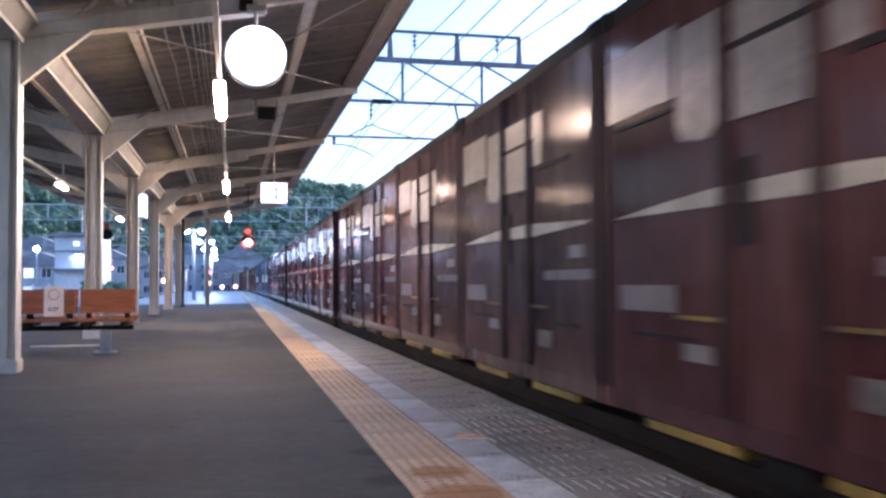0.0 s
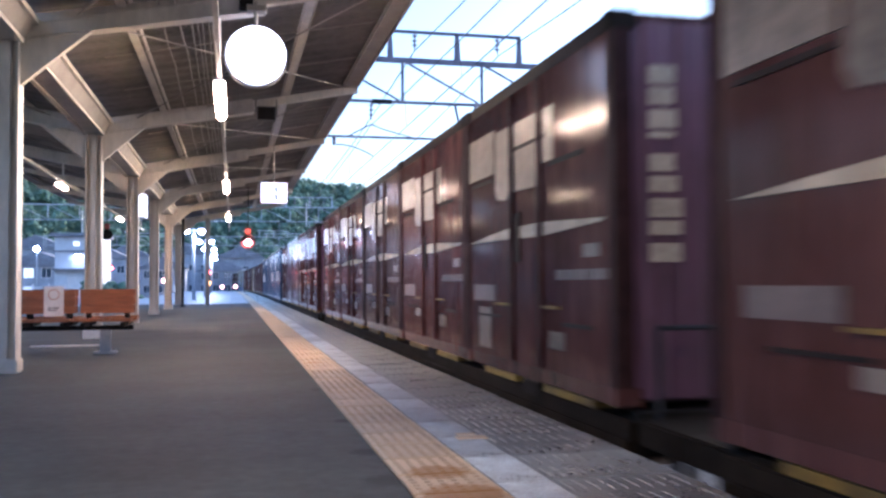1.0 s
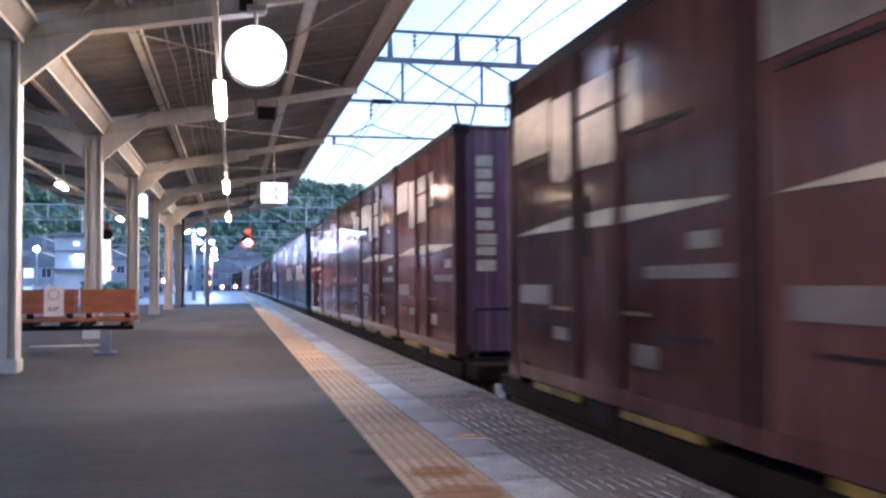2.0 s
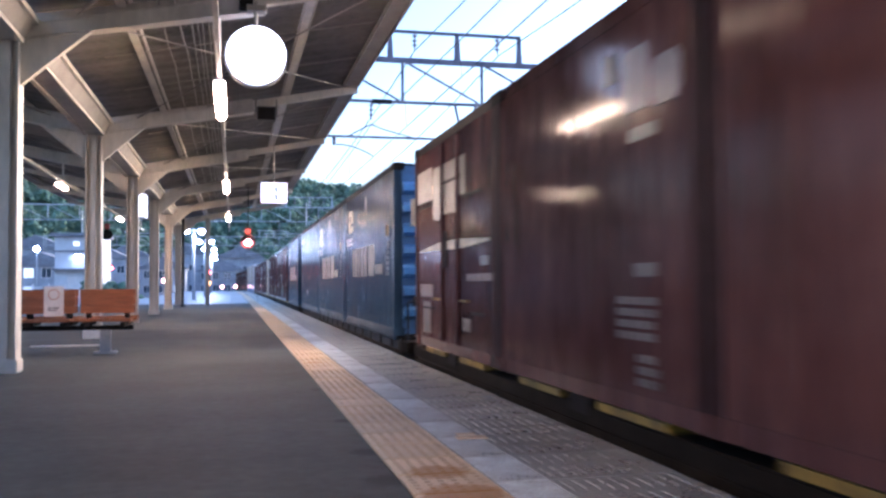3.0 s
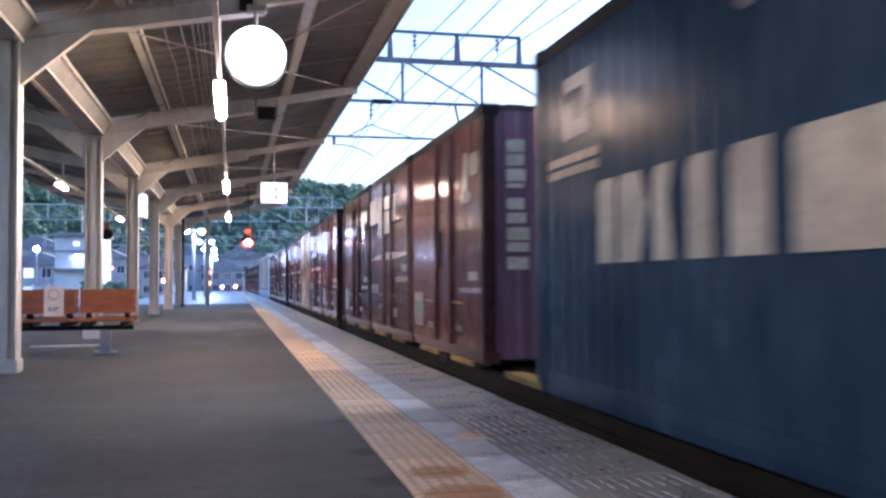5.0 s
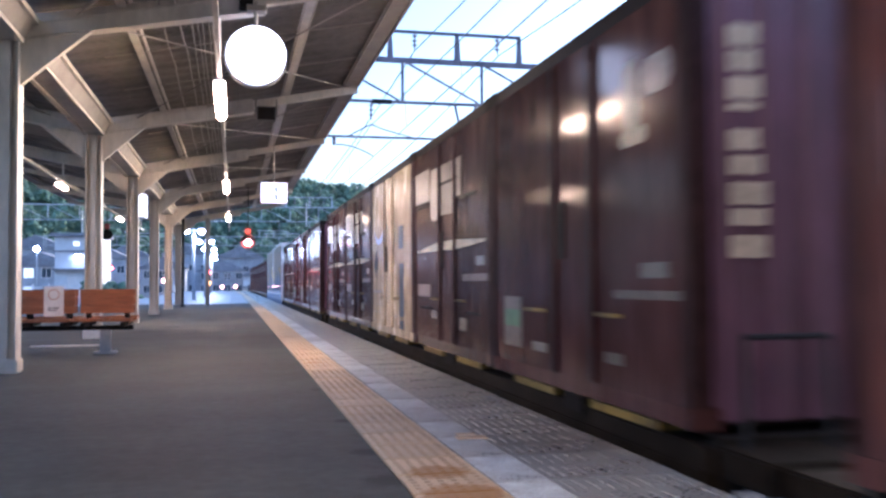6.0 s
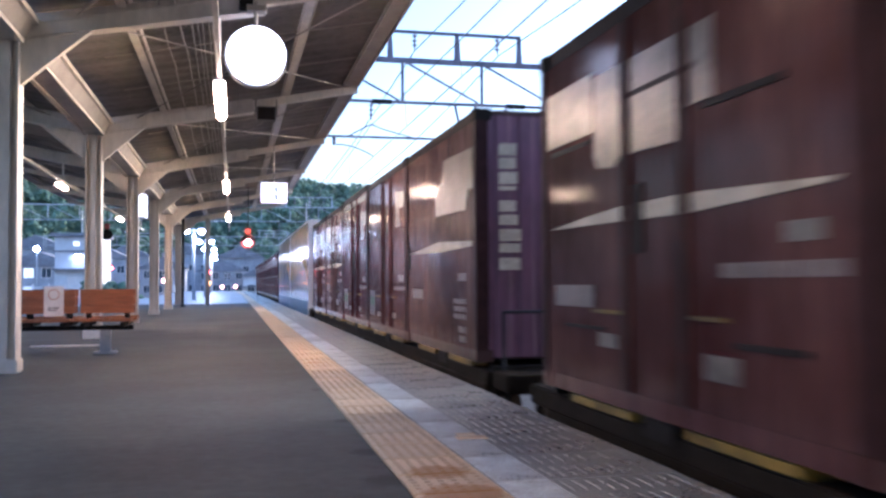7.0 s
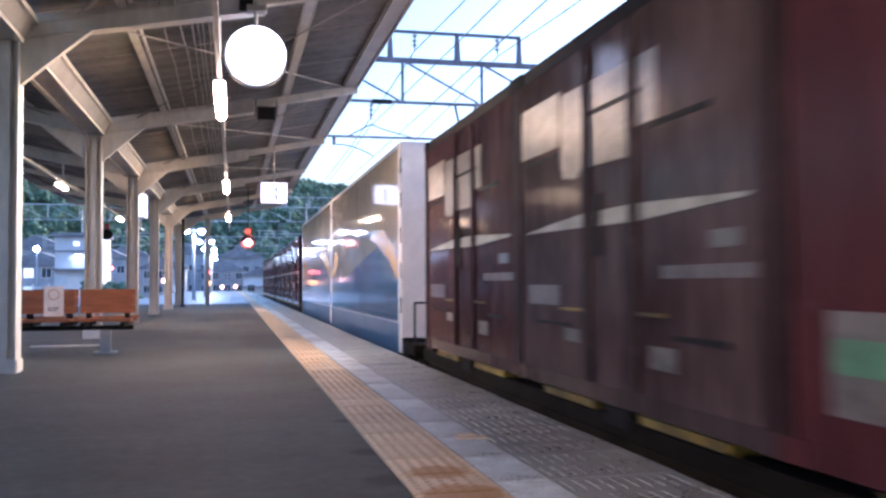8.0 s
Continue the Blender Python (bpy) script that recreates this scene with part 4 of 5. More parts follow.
def frame_box(L, H, material, label, depth, pitch, door=(1.5, 2.23), end_material=None, name="freight_container", end_text=False):
    """Steel container: inner shell, corner posts, rails, side sheets, doors, locking gear."""
    c = thing(name, label, "container", "freight containers")
    bm = bmesh.new()
    slab(bm, -HALF + 0.05, HALF - 0.05, -L / 2 + 0.04, L / 2 - 0.04, 0.02, H - 0.04)
    part("shell", bm, M_RUBBER, c)
    bm = bmesh.new()
    slab(bm, -HALF + 0.03, HALF - 0.03, -L / 2 + 0.02, L / 2 - 0.02, H - 0.05, H - 0.004)
    part("roof", bm, material, c)
    for sx in (-1, 1):
        for sy in (-1, 1):
            bm = bmesh.new()
            slab(bm, sx * (HALF - 0.11), sx * (HALF + 0.014), sy * (L / 2 - 0.09), sy * L / 2, 0, H)
            part("corner_post", bm, material if L > 5 else M_POST if depth < 0.03 else material, c)
            for z in (0.0, H - 0.11):
                bm = bmesh.new()
                slab(bm, sx * (HALF - 0.15), sx * (HALF + 0.018), sy * (L / 2 - 0.16), sy * (L / 2 + 0.006), z, z + 0.115)
                part("corner_casting", bm, M_DARK if z > 0 else material, c)
        for nm, z0, z1, m in (("bottom_rail", 0.0, 0.11, material), ("top_rail", H - 0.10, H, M_RUBBER if depth < 0.02 else material)):
            bm = bmesh.new()
            slab(bm, sx * (HALF - 0.06), sx * HALF, -L / 2 + 0.09, L / 2 - 0.09, z0, z1)
            part(nm, bm, m, c)
        spans = [(0.09, L - 0.09)] if not door else [(0.09, door[0] - 0.035), (door[0] + 0.035, door[1] - 0.035), (door[1] + 0.035, L - 0.09)]
        for i, (u0, u1) in enumerate(spans):
            bm = bmesh.new()
            ribbed(bm, sx, L / 2 - u0, L / 2 - u1, 0.11, H - 0.10, depth, pitch)
            part("side_sheet" if i != 1 else "door_leaf", bm, material, c)
        if door:
            for u in door:
                bm = bmesh.new()
                slab(bm, sx * (HALF - 0.04), sx * (HALF + 0.012), L / 2 - u - 0.036, L / 2 - u + 0.036, 0.11, H - 0.1)
                part("door_gap", bm, M_RUBBER, c)
                bm = bmesh.new()
                rod(bm, (sx * (HALF + 0.012), L / 2 - u - 0.07, 0.12), (sx * (HALF + 0.012), L / 2 - u - 0.07, H - 0.14), 0.02, 8)
                for z in (0.35, 1.0, 1.7, 2.2):
                    slab(bm, sx * (HALF - 0.01), sx * (HALF + 0.022), L / 2 - u - 0.085, L / 2 - u - 0.015, z, z + 0.05)
                part("lock_rod", bm, material, c)
            bm = bmesh.new()
            u = door[0] + 0.16
            slab(bm, sx * (HALF - 0.005), sx * (HALF + 0.012), L / 2 - u - 0.09, L / 2 - u + 0.05, 0.95, 1.36)
            part("lock_box", bm, M_RUBBER, c, "dark recessed lock box")
    em = end_material or material
    for sy in (-1, 1):
        bm = bmesh.new()
        yo = sy * (L / 2 - 0.02)
        if end_text:
            xs = []
            for i in range(9):
                x = -HALF + 0.12 + i * (2 * HALF - 0.24) / 9
                w = (2 * HALF - 0.24) / 9
                xs += [(x, 0), (x + 0.25 * w, 0), (x + 0.35 * w, 0.02), (x + 0.85 * w, 0.02), (x + 0.95 * w, 0)]
            xs.append((HALF - 0.12, 0))
            lo = [bm.verts.new((x, yo + sy * d, 0.04)) for x, d in xs]
            hi = [bm.verts.new((x, yo + sy * d, H - 0.06)) for x, d in xs]
            for i in range(len(xs) - 1):
                bm.faces.new((lo[i], lo[i + 1], hi[i + 1], hi[i]))
        else:
            slab(bm, -HALF + 0.11, HALF - 0.11, yo - sy * 0.03, yo, 0.02, H - 0.05)
        part("end_panel", bm, em, c)
    if end_text:
        bm = bmesh.new()
        g = random.Random(4)
        for i, h in enumerate((0.12, 0.11, 0.12, 0.04, 0.11, 0.10, 0.12, 0.09, 0.12)):
            z = 2.16 - i * 0.142
            slab(bm, -1.0, -0.80 + g.uniform(-0.03, 0.03), -L / 2 - 0.006, -L / 2 + 0.0, z - h, z)
        tagged(part("end_marking", bm, M_WHITE, c, "upright row of plain white bars"), kind="stuff")
    return c


STRIPE = [(0.18, 1.17), (1.45, 1.155), (2.25, 1.14), (3.5, 1.18), (3.52, 1.20), (2.25, 1.25), (1.39, 1.245), (0.8, 1.215)]


def type_s(variant):
    """Maroon box with a pale tapering stripe and large pale emblem blocks."""
    m = (M_MAROON, M_OLDMAROON, M_MAROON)[variant]
    lab = ("maroon freight container with pale tapering stripe and emblem blocks",
           "weathered maroon freight container with pale stripe and dirty panels",
           "maroon freight container with pale stripe and white stickers")[variant]
    c = frame_box(L12, H12, m, lab, 0.013, 0.155, end_material=M_PURPLE, end_text=True)
    mark("stripe", c, L12, [STRIPE], M_WHITE, "pale tapering stripe")
    mark("emblem", c, L12, [[(1.05, 2.14), (1.02, 1.62), (1.08, 1.53), (1.36, 1.50), (1.43, 1.56), (2.26, 1.54), (2.32, 1.71), (2.56, 1.71), (2.57, 2.12)]], M_PALE, "large pale emblem block")
    mark("pale_panel", c, L12, [rect(0.12, 0.98, 1.78, 2.18)], M_PALE)
    mark("vent_slit", c, L12, [rect(1.54, 2.37, 1.895, 1.93), rect(0.22, 0.95, 1.71, 1.74), rect(2.45, 3.15, 1.665, 1.70), rect(2.74, 3.29, 0.455, 0.485), rect(0.47, 1.15, 0.465, 0.488)], M_RUBBER, off=0.007)
    mark("marking", c, L12, text_rows(2.62, 3.56, 0.775, 0.885, 1, 3 + variant), M_DIM)
    mark("small_plate", c, L12, [rect(3.15, 3.42, 0.95, 1.04)], M_PALE)
    mark("yellow_handle", c, L12, [rect(1.0, 1.46, 0.578, 0.60), rect(2.28, 2.66, 0.578, 0.60)], M_YELLOW, off=0.018)
    mark("label_panel", c, L12, [rect(0.27, 0.98, 0.61, 0.76)], M_DIM)
    mark("sticker", c, L12, [rect(2.45, 2.77, 0.28, 0.41)] + ([rect(0.45, 0.85, 0.17, 0.55)] if variant == 2 else [rect(1.07, 1.36, 0.36, 0.45)]), M_PALE)
    if variant == 0:
        mark("red_tag", c, L12, [rect(2.45, 2.77, 0.414, 0.436)], M_RED)
    return c


def type_p():
    c = frame_box(L12, H12, M_MAROON, "plain ribbed maroon freight container with small white lettering bars", 0.02, 0.19, door=None, end_material=M_PURPLE, end_text=True)
    mark("emblem", c, L12, [rect(2.44, 2.62, 2.03, 2.22, 0.03), rect(2.74, 3.08, 1.80, 2.18, 0.05), rect(3.12, 3.48, 1.78, 2.06, 0.06), rect(2.81, 3.18, 1.62, 1.70, 0.02)], M_DIM)
    mark("marking", c, L12, text_rows(2.61, 3.15, 0.42, 0.70, 4, 8) + text_rows(2.88, 3.16, 0.15, 0.36, 3, 9) + [rect(2.86, 3.15, 0.81, 0.89)], M_DIM)
    return c


def type_q():
    c = frame_box(L12, H12, M_OLDMAROON, "ribbed plum-maroon freight container with a short pale stripe", 0.014, 0.19, door=None, end_material=M_PURPLE, end_text=True)
    mark("stripe", c, L12, [[(0.19, 1.16), (2.0, 1.13), (3.5, 1.15), (3.5, 1.20), (2.0, 1.25)]], M_WHITE)
    mark("emblem", c, L12, [[(2.26, 2.17), (3.55, 2.14), (3.55, 1.72), (3.38, 1.74), (3.27, 1.53), (1.84, 1.56), (1.85, 1.86), (2.25, 1.93)]], M_PALE, "large pale emblem block")
    mark("marking", c, L12, text_rows(2.73, 3.25, 0.38, 0.62, 3, 41) + text_rows(2.95, 3.24, 0.14, 0.33, 2, 42) + [rect(2.91, 3.26, 0.80, 0.88)], M_DIM)
    mark("sticker", c, L12, [rect(0.43, 1.08, 0.58, 0.70)], M_PALE)
    mark("lock_patch", c, L12, [rect(0.12, 0.3, 0.95, 1.25)], M_RUBBER)
    return c


def type_m(variant):
    m = (M_MAROON, M_RED)[variant]
    c = frame_box(L12, H12 + 0.04 * variant, m, ("plain maroon freight container with a faded emblem and stickers", "dull red freight container with pale bars along the top")[variant], 0.007, 0.155, door=(1.6, 2.34), end_material=M_PURPLE, end_text=True)
    if variant:
        mark("top_bar", c, L12, [rect(0.3, 1.35, 2.30, 2.40), rect(1.7, 2.28, 2.30, 2.40), rect(2.42, 3.6, 2.30, 2.40)], M_PALE)
    mark("sticker_frame", c, L12, [rect(0.34, 0.82, 0.24, 0.66)], M_PALE)
    mark("green_sticker", c, L12, [rect(0.38, 0.78, 0.41, 0.55)], M_STICKER, "green printed label", off=0.008)
    mark("sticker", c, L12, [rect(1.11, 1.44, 0.24, 0.31), rect(2.56, 2.83, 0.26, 0.33)], M_PALE)
    mark("near_handle", c, L12, [rect(0.94, 1.44, 0.55, 0.575)], M_YELLOW, off=0.018)
    mark("emblem", c, L12, [rect(2.9, 3.1, 1.66, 2.12, 0.05), rect(3.14, 3.52, 1.86, 2.08, 0.06), rect(2.84, 3.2, 1.60, 1.70, 0.03)], M_PALE, "faded emblem")
    mark("marking", c, L12, text_rows(2.72, 3.6, 0.66, 0.74, 1, 12) + [rect(3.1, 3.45, 0.80, 0.89)], M_PALE)
    mark("yellow_handle", c, L12, [rect(2.43, 2.8, 0.555, 0.58)], M_YELLOW, off=0.018)
    return c


def type_c():
    c = frame_box(L12, H12, M_CREAM, "dirty cream freight container with blue panels and a dark diamond", 0.007, 0.155, door=(1.34, 2.02), end_material=M_CREAM)
    sweep_angles = np.linspace(math.radians(215), math.radians(352), 16)
    arc = [(0.80 + 0.56 * math.cos(a), 1.78 + 0.37 * math.sin(a)) for a in sweep_angles]
    arc += [(0.77 + 0.56 * math.cos(a), 1.83 + 0.33 * math.sin(a)) for a in sweep_angles[::-1]]
    mark("arc_emblem", c, L12, [arc], M_NAVY, "dark blue crescent mark")
    mark("diamond", c, L12, [[(0.5, 0.88), (0.72, 1.1), (0.5, 1.32), (0.28, 1.1)]], M_SILL, "dark diamond plate")
    mark("blue_panel", c, L12, [rect(2.60, 2.93, 1.27, 1.60), rect(2.66, 2.98, 0.30, 1.06), rect(2.68, 2.98, 0.12, 0.24)], M_PANEL)
    mark("marking", c, L12, text_rows(0.12, 1.12, 0.61, 0.67, 1, 31), M_PALE)
    mark("yellow_handle", c, L12, [rect(1.02, 1.42, 0.535, 0.57), rect(2.16, 2.6, 0.535, 0.57)], M_YELLOW, off=0.018)
    mark("grime_band", c, L12, [rect(0.15, 0.9, 0.3, 0.315), rect(0.5, 1.1, 0.42, 0.435), rect(2.2, 2.55, 0.28, 0.30), rect(1.43, 1.61, 0.87, 0.885), rect(1.8, 1.95, 0.82, 0.835), rect(0.2, 0.5, 0.16, 0.175)], M_PALE)
    return c


def type_k(branded):
    L = 6.058
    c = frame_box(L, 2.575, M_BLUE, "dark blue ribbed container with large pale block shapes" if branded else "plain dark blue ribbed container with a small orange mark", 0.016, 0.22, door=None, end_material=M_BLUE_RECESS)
    if branded:
        # plain pale blocks in place of the company's name
        for u0, w, lean in ((1.22, 0.26, 0.0), (1.54, 0.30, 0.10), (2.02, 0.22, -0.06), (2.42, 0.24, 0.0), (2.84, 0.34, 0.0), (3.36, 0.62, 0.12)):
            mark("block_shape", c, L, [[(u0, 0.90), (u0 + w, 0.90), (u0 + w + lean, 1.24), (u0 + w, 1.44), (u0 + 0.05, 1.44), (u0, 1.38)]], M_WHITE)
        mark("tail_block", c, L, [rect(4.16, 4.86, 0.93, 1.09, 0.03)], M_WHITE)
        mark("corner_emblem", c, L, [rect(0.62, 1.12, 2.14, 2.24), rect(0.98, 1.12, 1.98, 2.139), rect(0.62, 0.78, 1.80, 2.06), rect(0.785, 1.12, 1.80, 1.92)], M_WHITE)
        mark("marking", c, L, text_rows(0.25, 1.25, 1.52, 1.70, 2, 21), M_PALE)
        mark("marking", c, L, text_rows(5.28, 5.58, 0.88, 1.3, 5, 22) + [rect(5.42, 5.62, 1.32, 1.42)], M_FAINT)
        mark("yellow_plate", c, L, [rect(5.30, 5.50, 1.52, 1.68)], M_YELLOW)
        mark("round_scuff", c, L, [[(3.05 + 0.13 * math.cos(a), 2.2 + 0.14 * math.sin(a)) for a in np.linspace(0, 6.0, 12)]], M_PALE)
    else:
        mark("orange_mark", c, L, [rect(0.5, 1.0, 2.10, 2.26, 0.06)], M_YELLOW)
        mark("red_line", c, L, [rect(0.5, 1.3, 1.92, 1.95)], M_FAINT)
        mark("sticker", c, L, [rect(2.3, 2.6, 0.42, 0.58)], M_FAINT)
    for sx in (-1, 1):
        bm = bmesh.new()
        slab(bm, sx * (HALF - 0.02), sx * (HALF - 0.002), -L / 2 + 0.02, L / 2 - 0.02, -0.065, 0.004)
        part("lower_lip", bm, M_BLUE, c)
    # near end: horizontal ribs, white plate, handles, lock bars
    y = -L / 2
    # ribs take the lit blue, the panel behind them the shade blue
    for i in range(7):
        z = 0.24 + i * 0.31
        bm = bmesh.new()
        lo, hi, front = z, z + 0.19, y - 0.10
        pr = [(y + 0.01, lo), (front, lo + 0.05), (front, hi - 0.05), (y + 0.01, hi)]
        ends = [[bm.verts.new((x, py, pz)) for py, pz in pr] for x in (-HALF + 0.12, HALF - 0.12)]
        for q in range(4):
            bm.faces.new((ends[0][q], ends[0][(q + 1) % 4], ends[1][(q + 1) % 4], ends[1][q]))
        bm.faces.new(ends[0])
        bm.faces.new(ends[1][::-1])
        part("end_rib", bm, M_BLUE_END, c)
    if branded:
        bm = bmesh.new()
        box(bm, -1.0, -0.42, y - 0.125, y - 0.104, 1.62, 2.02)
        pl = part("end_plate", bm, M_WHITE, c, "white plate with a dark square mark")
        bm = bmesh.new()
        box(bm, -0.90, -0.52, y - 0.131, y - 0.126, 1.68, 1.96)
        part("plate_mark", bm, M_RUBBER, pl)
        bm = bmesh.new()
        box(bm, -0.80, -0.60, y - 0.137, y - 0.132, 1.75, 1.89)
        part("plate_shape", bm, M_WHITE, pl)
    for x, rr in ((-0.33, 0.045), (0.35, 0.028), (0.75, 0.028)):
        bm = bmesh.new()
        rod(bm, (x, y - 0.155, 0.0), (x, y - 0.155, 2.5), rr, 10)
        part("lock_bar", bm, M_CONDUIT, c)
    for z in (0.45, 0.78, 1.08):
        bm = bmesh.new()
        rod(bm, (-0.62, y - 0.135, z), (0.8, y - 0.135, z), 0.018, 8)
        part("handle", bm, M_GALV, c)
    bm = bmesh.new()
    box(bm, -0.98, -0.60, y - 0.125, y - 0.101, 0.44, 0.58)
    part("document_box", bm, M_SILL, c, "dark box between the end ribs", bevel=0.01)
    return c


def type_w():
    """Tall glossy silver container with a blue wave, a yellow swoosh and white end frames."""
    L, H = 9.41, 2.80
    c = thing("freight_container", "tall glossy silver container with blue wave and yellow swoosh", "container", "freight containers")
    bm = bmesh.new()
    slab(bm, -HALF + 0.02, HALF - 0.02, -L / 2 + 0.3, L / 2 - 0.12, 0.05, H - 0.03)
    part("shell", bm, M_ENDWHITE, c)
    for sx in (-1, 1):
        for i in range(2):
            y0, y1 = -L / 2 + 0.32 + i * (L - 0.44) / 2 + 0.01, -L / 2 + 0.32 + (i + 1) * (L - 0.44) / 2 - 0.01
            bm = bmesh.new()
            slab(bm, sx * (HALF - 0.02), sx * HALF, y0, y1, 0.22, H - 0.06)
            part("wing_panel", bm, M_SILVER, c)
            for j in range(1, 15):
                bm = bmesh.new()
                yr = y0 + j * (y1 - y0) / 15
                slab(bm, sx * (HALF - 0.004), sx * (HALF + 0.008), yr - 0.018, yr + 0.018, 0.30, H - 0.08)
                part("panel_rib", bm, M_SILVER, c)
        bm = bmesh.new()
        slab(bm, sx * (HALF - 0.006), sx * (HALF + 0.014), -L / 2 + 0.3, L / 2 - 0.1, -0.25, 0.20)
        part("skirt", bm, M_NAVY, c)
    top = [(0.12, 0.95), (1.2, 0.82), (2.6, 0.86), (4.2, 1.04), (5.8, 1.25), (7.2, 1.36), (8.3, 1.12), (9.08, 0.80)]
    mark("blue_wave", c, L, [[(0.12, 0.22), (9.08, 0.22)] + top[::-1]], M_WAVE, "blue wave along the lower side")
    mark("yellow_swoosh", c, L, [[(6.3, 1.55), (7.3, 1.39), (8.3, 1.15), (9.08, 0.83), (9.08, 1.06), (8.5, 1.40), (7.6, 1.66)], [(0.12, 0.98), (0.7, 0.90), (1.4, 1.35), (0.9, 1.5), (0.4, 1.3)]], M_SWOOSH, "yellow swoosh above the wave")
    for sy in (-1, 1):
        for sx in (-1, 1):
            bm = bmesh.new()
            y0, y1 = (-L / 2, -L / 2 + 0.3) if sy < 0 else (L / 2 - 0.1, L / 2)
            slab(bm, sx * (HALF - 0.48), sx * (HALF + 0.006), y0, y1, 0, H)
            slab(bm, sx * (HALF - 0.005), sx * (HALF + 0.006), y0, y1, -0.22, 0.02)
            part("end_pillar", bm, M_ENDWHITE, c, bevel=0.012)
        for x in (-0.45, 0.0, 0.45):
            bm = bmesh.new()
            slab(bm, x - 0.06, x + 0.06, sy * (L / 2 - 0.22), sy * (L / 2 - 0.1), 0.1, H - 0.1)
            part("end_stile", bm, M_GALV, c)
        for z in (0.1, 0.55, 1.0, 1.5, 2.0, H - 0.2):
            bm = bmesh.new()
            slab(bm, -HALF + 0.49, HALF - 0.49, sy * (L / 2 - 0.2), sy * (L / 2 - 0.06), z, z + 0.12)
            part("end_crossbar", bm, M_GALV, c)
    for z in (0.35, 0.85, 1.35, 1.85, 2.35):
        bm = bmesh.new()
        slab(bm, -HALF - 0.012, -HALF - 0.002, -L / 2 + 0.02, -L / 2 + 0.10, z, z + 0.22)
        part("pillar_slot", bm, M_SILL, c)
    bm = bmesh.new()
    slab(bm, -HALF, HALF, -L / 2 + 0.02, L / 2 - 0.02, H - 0.03, H)
    part("roof", bm, M_ENDWHITE, c)
    return c


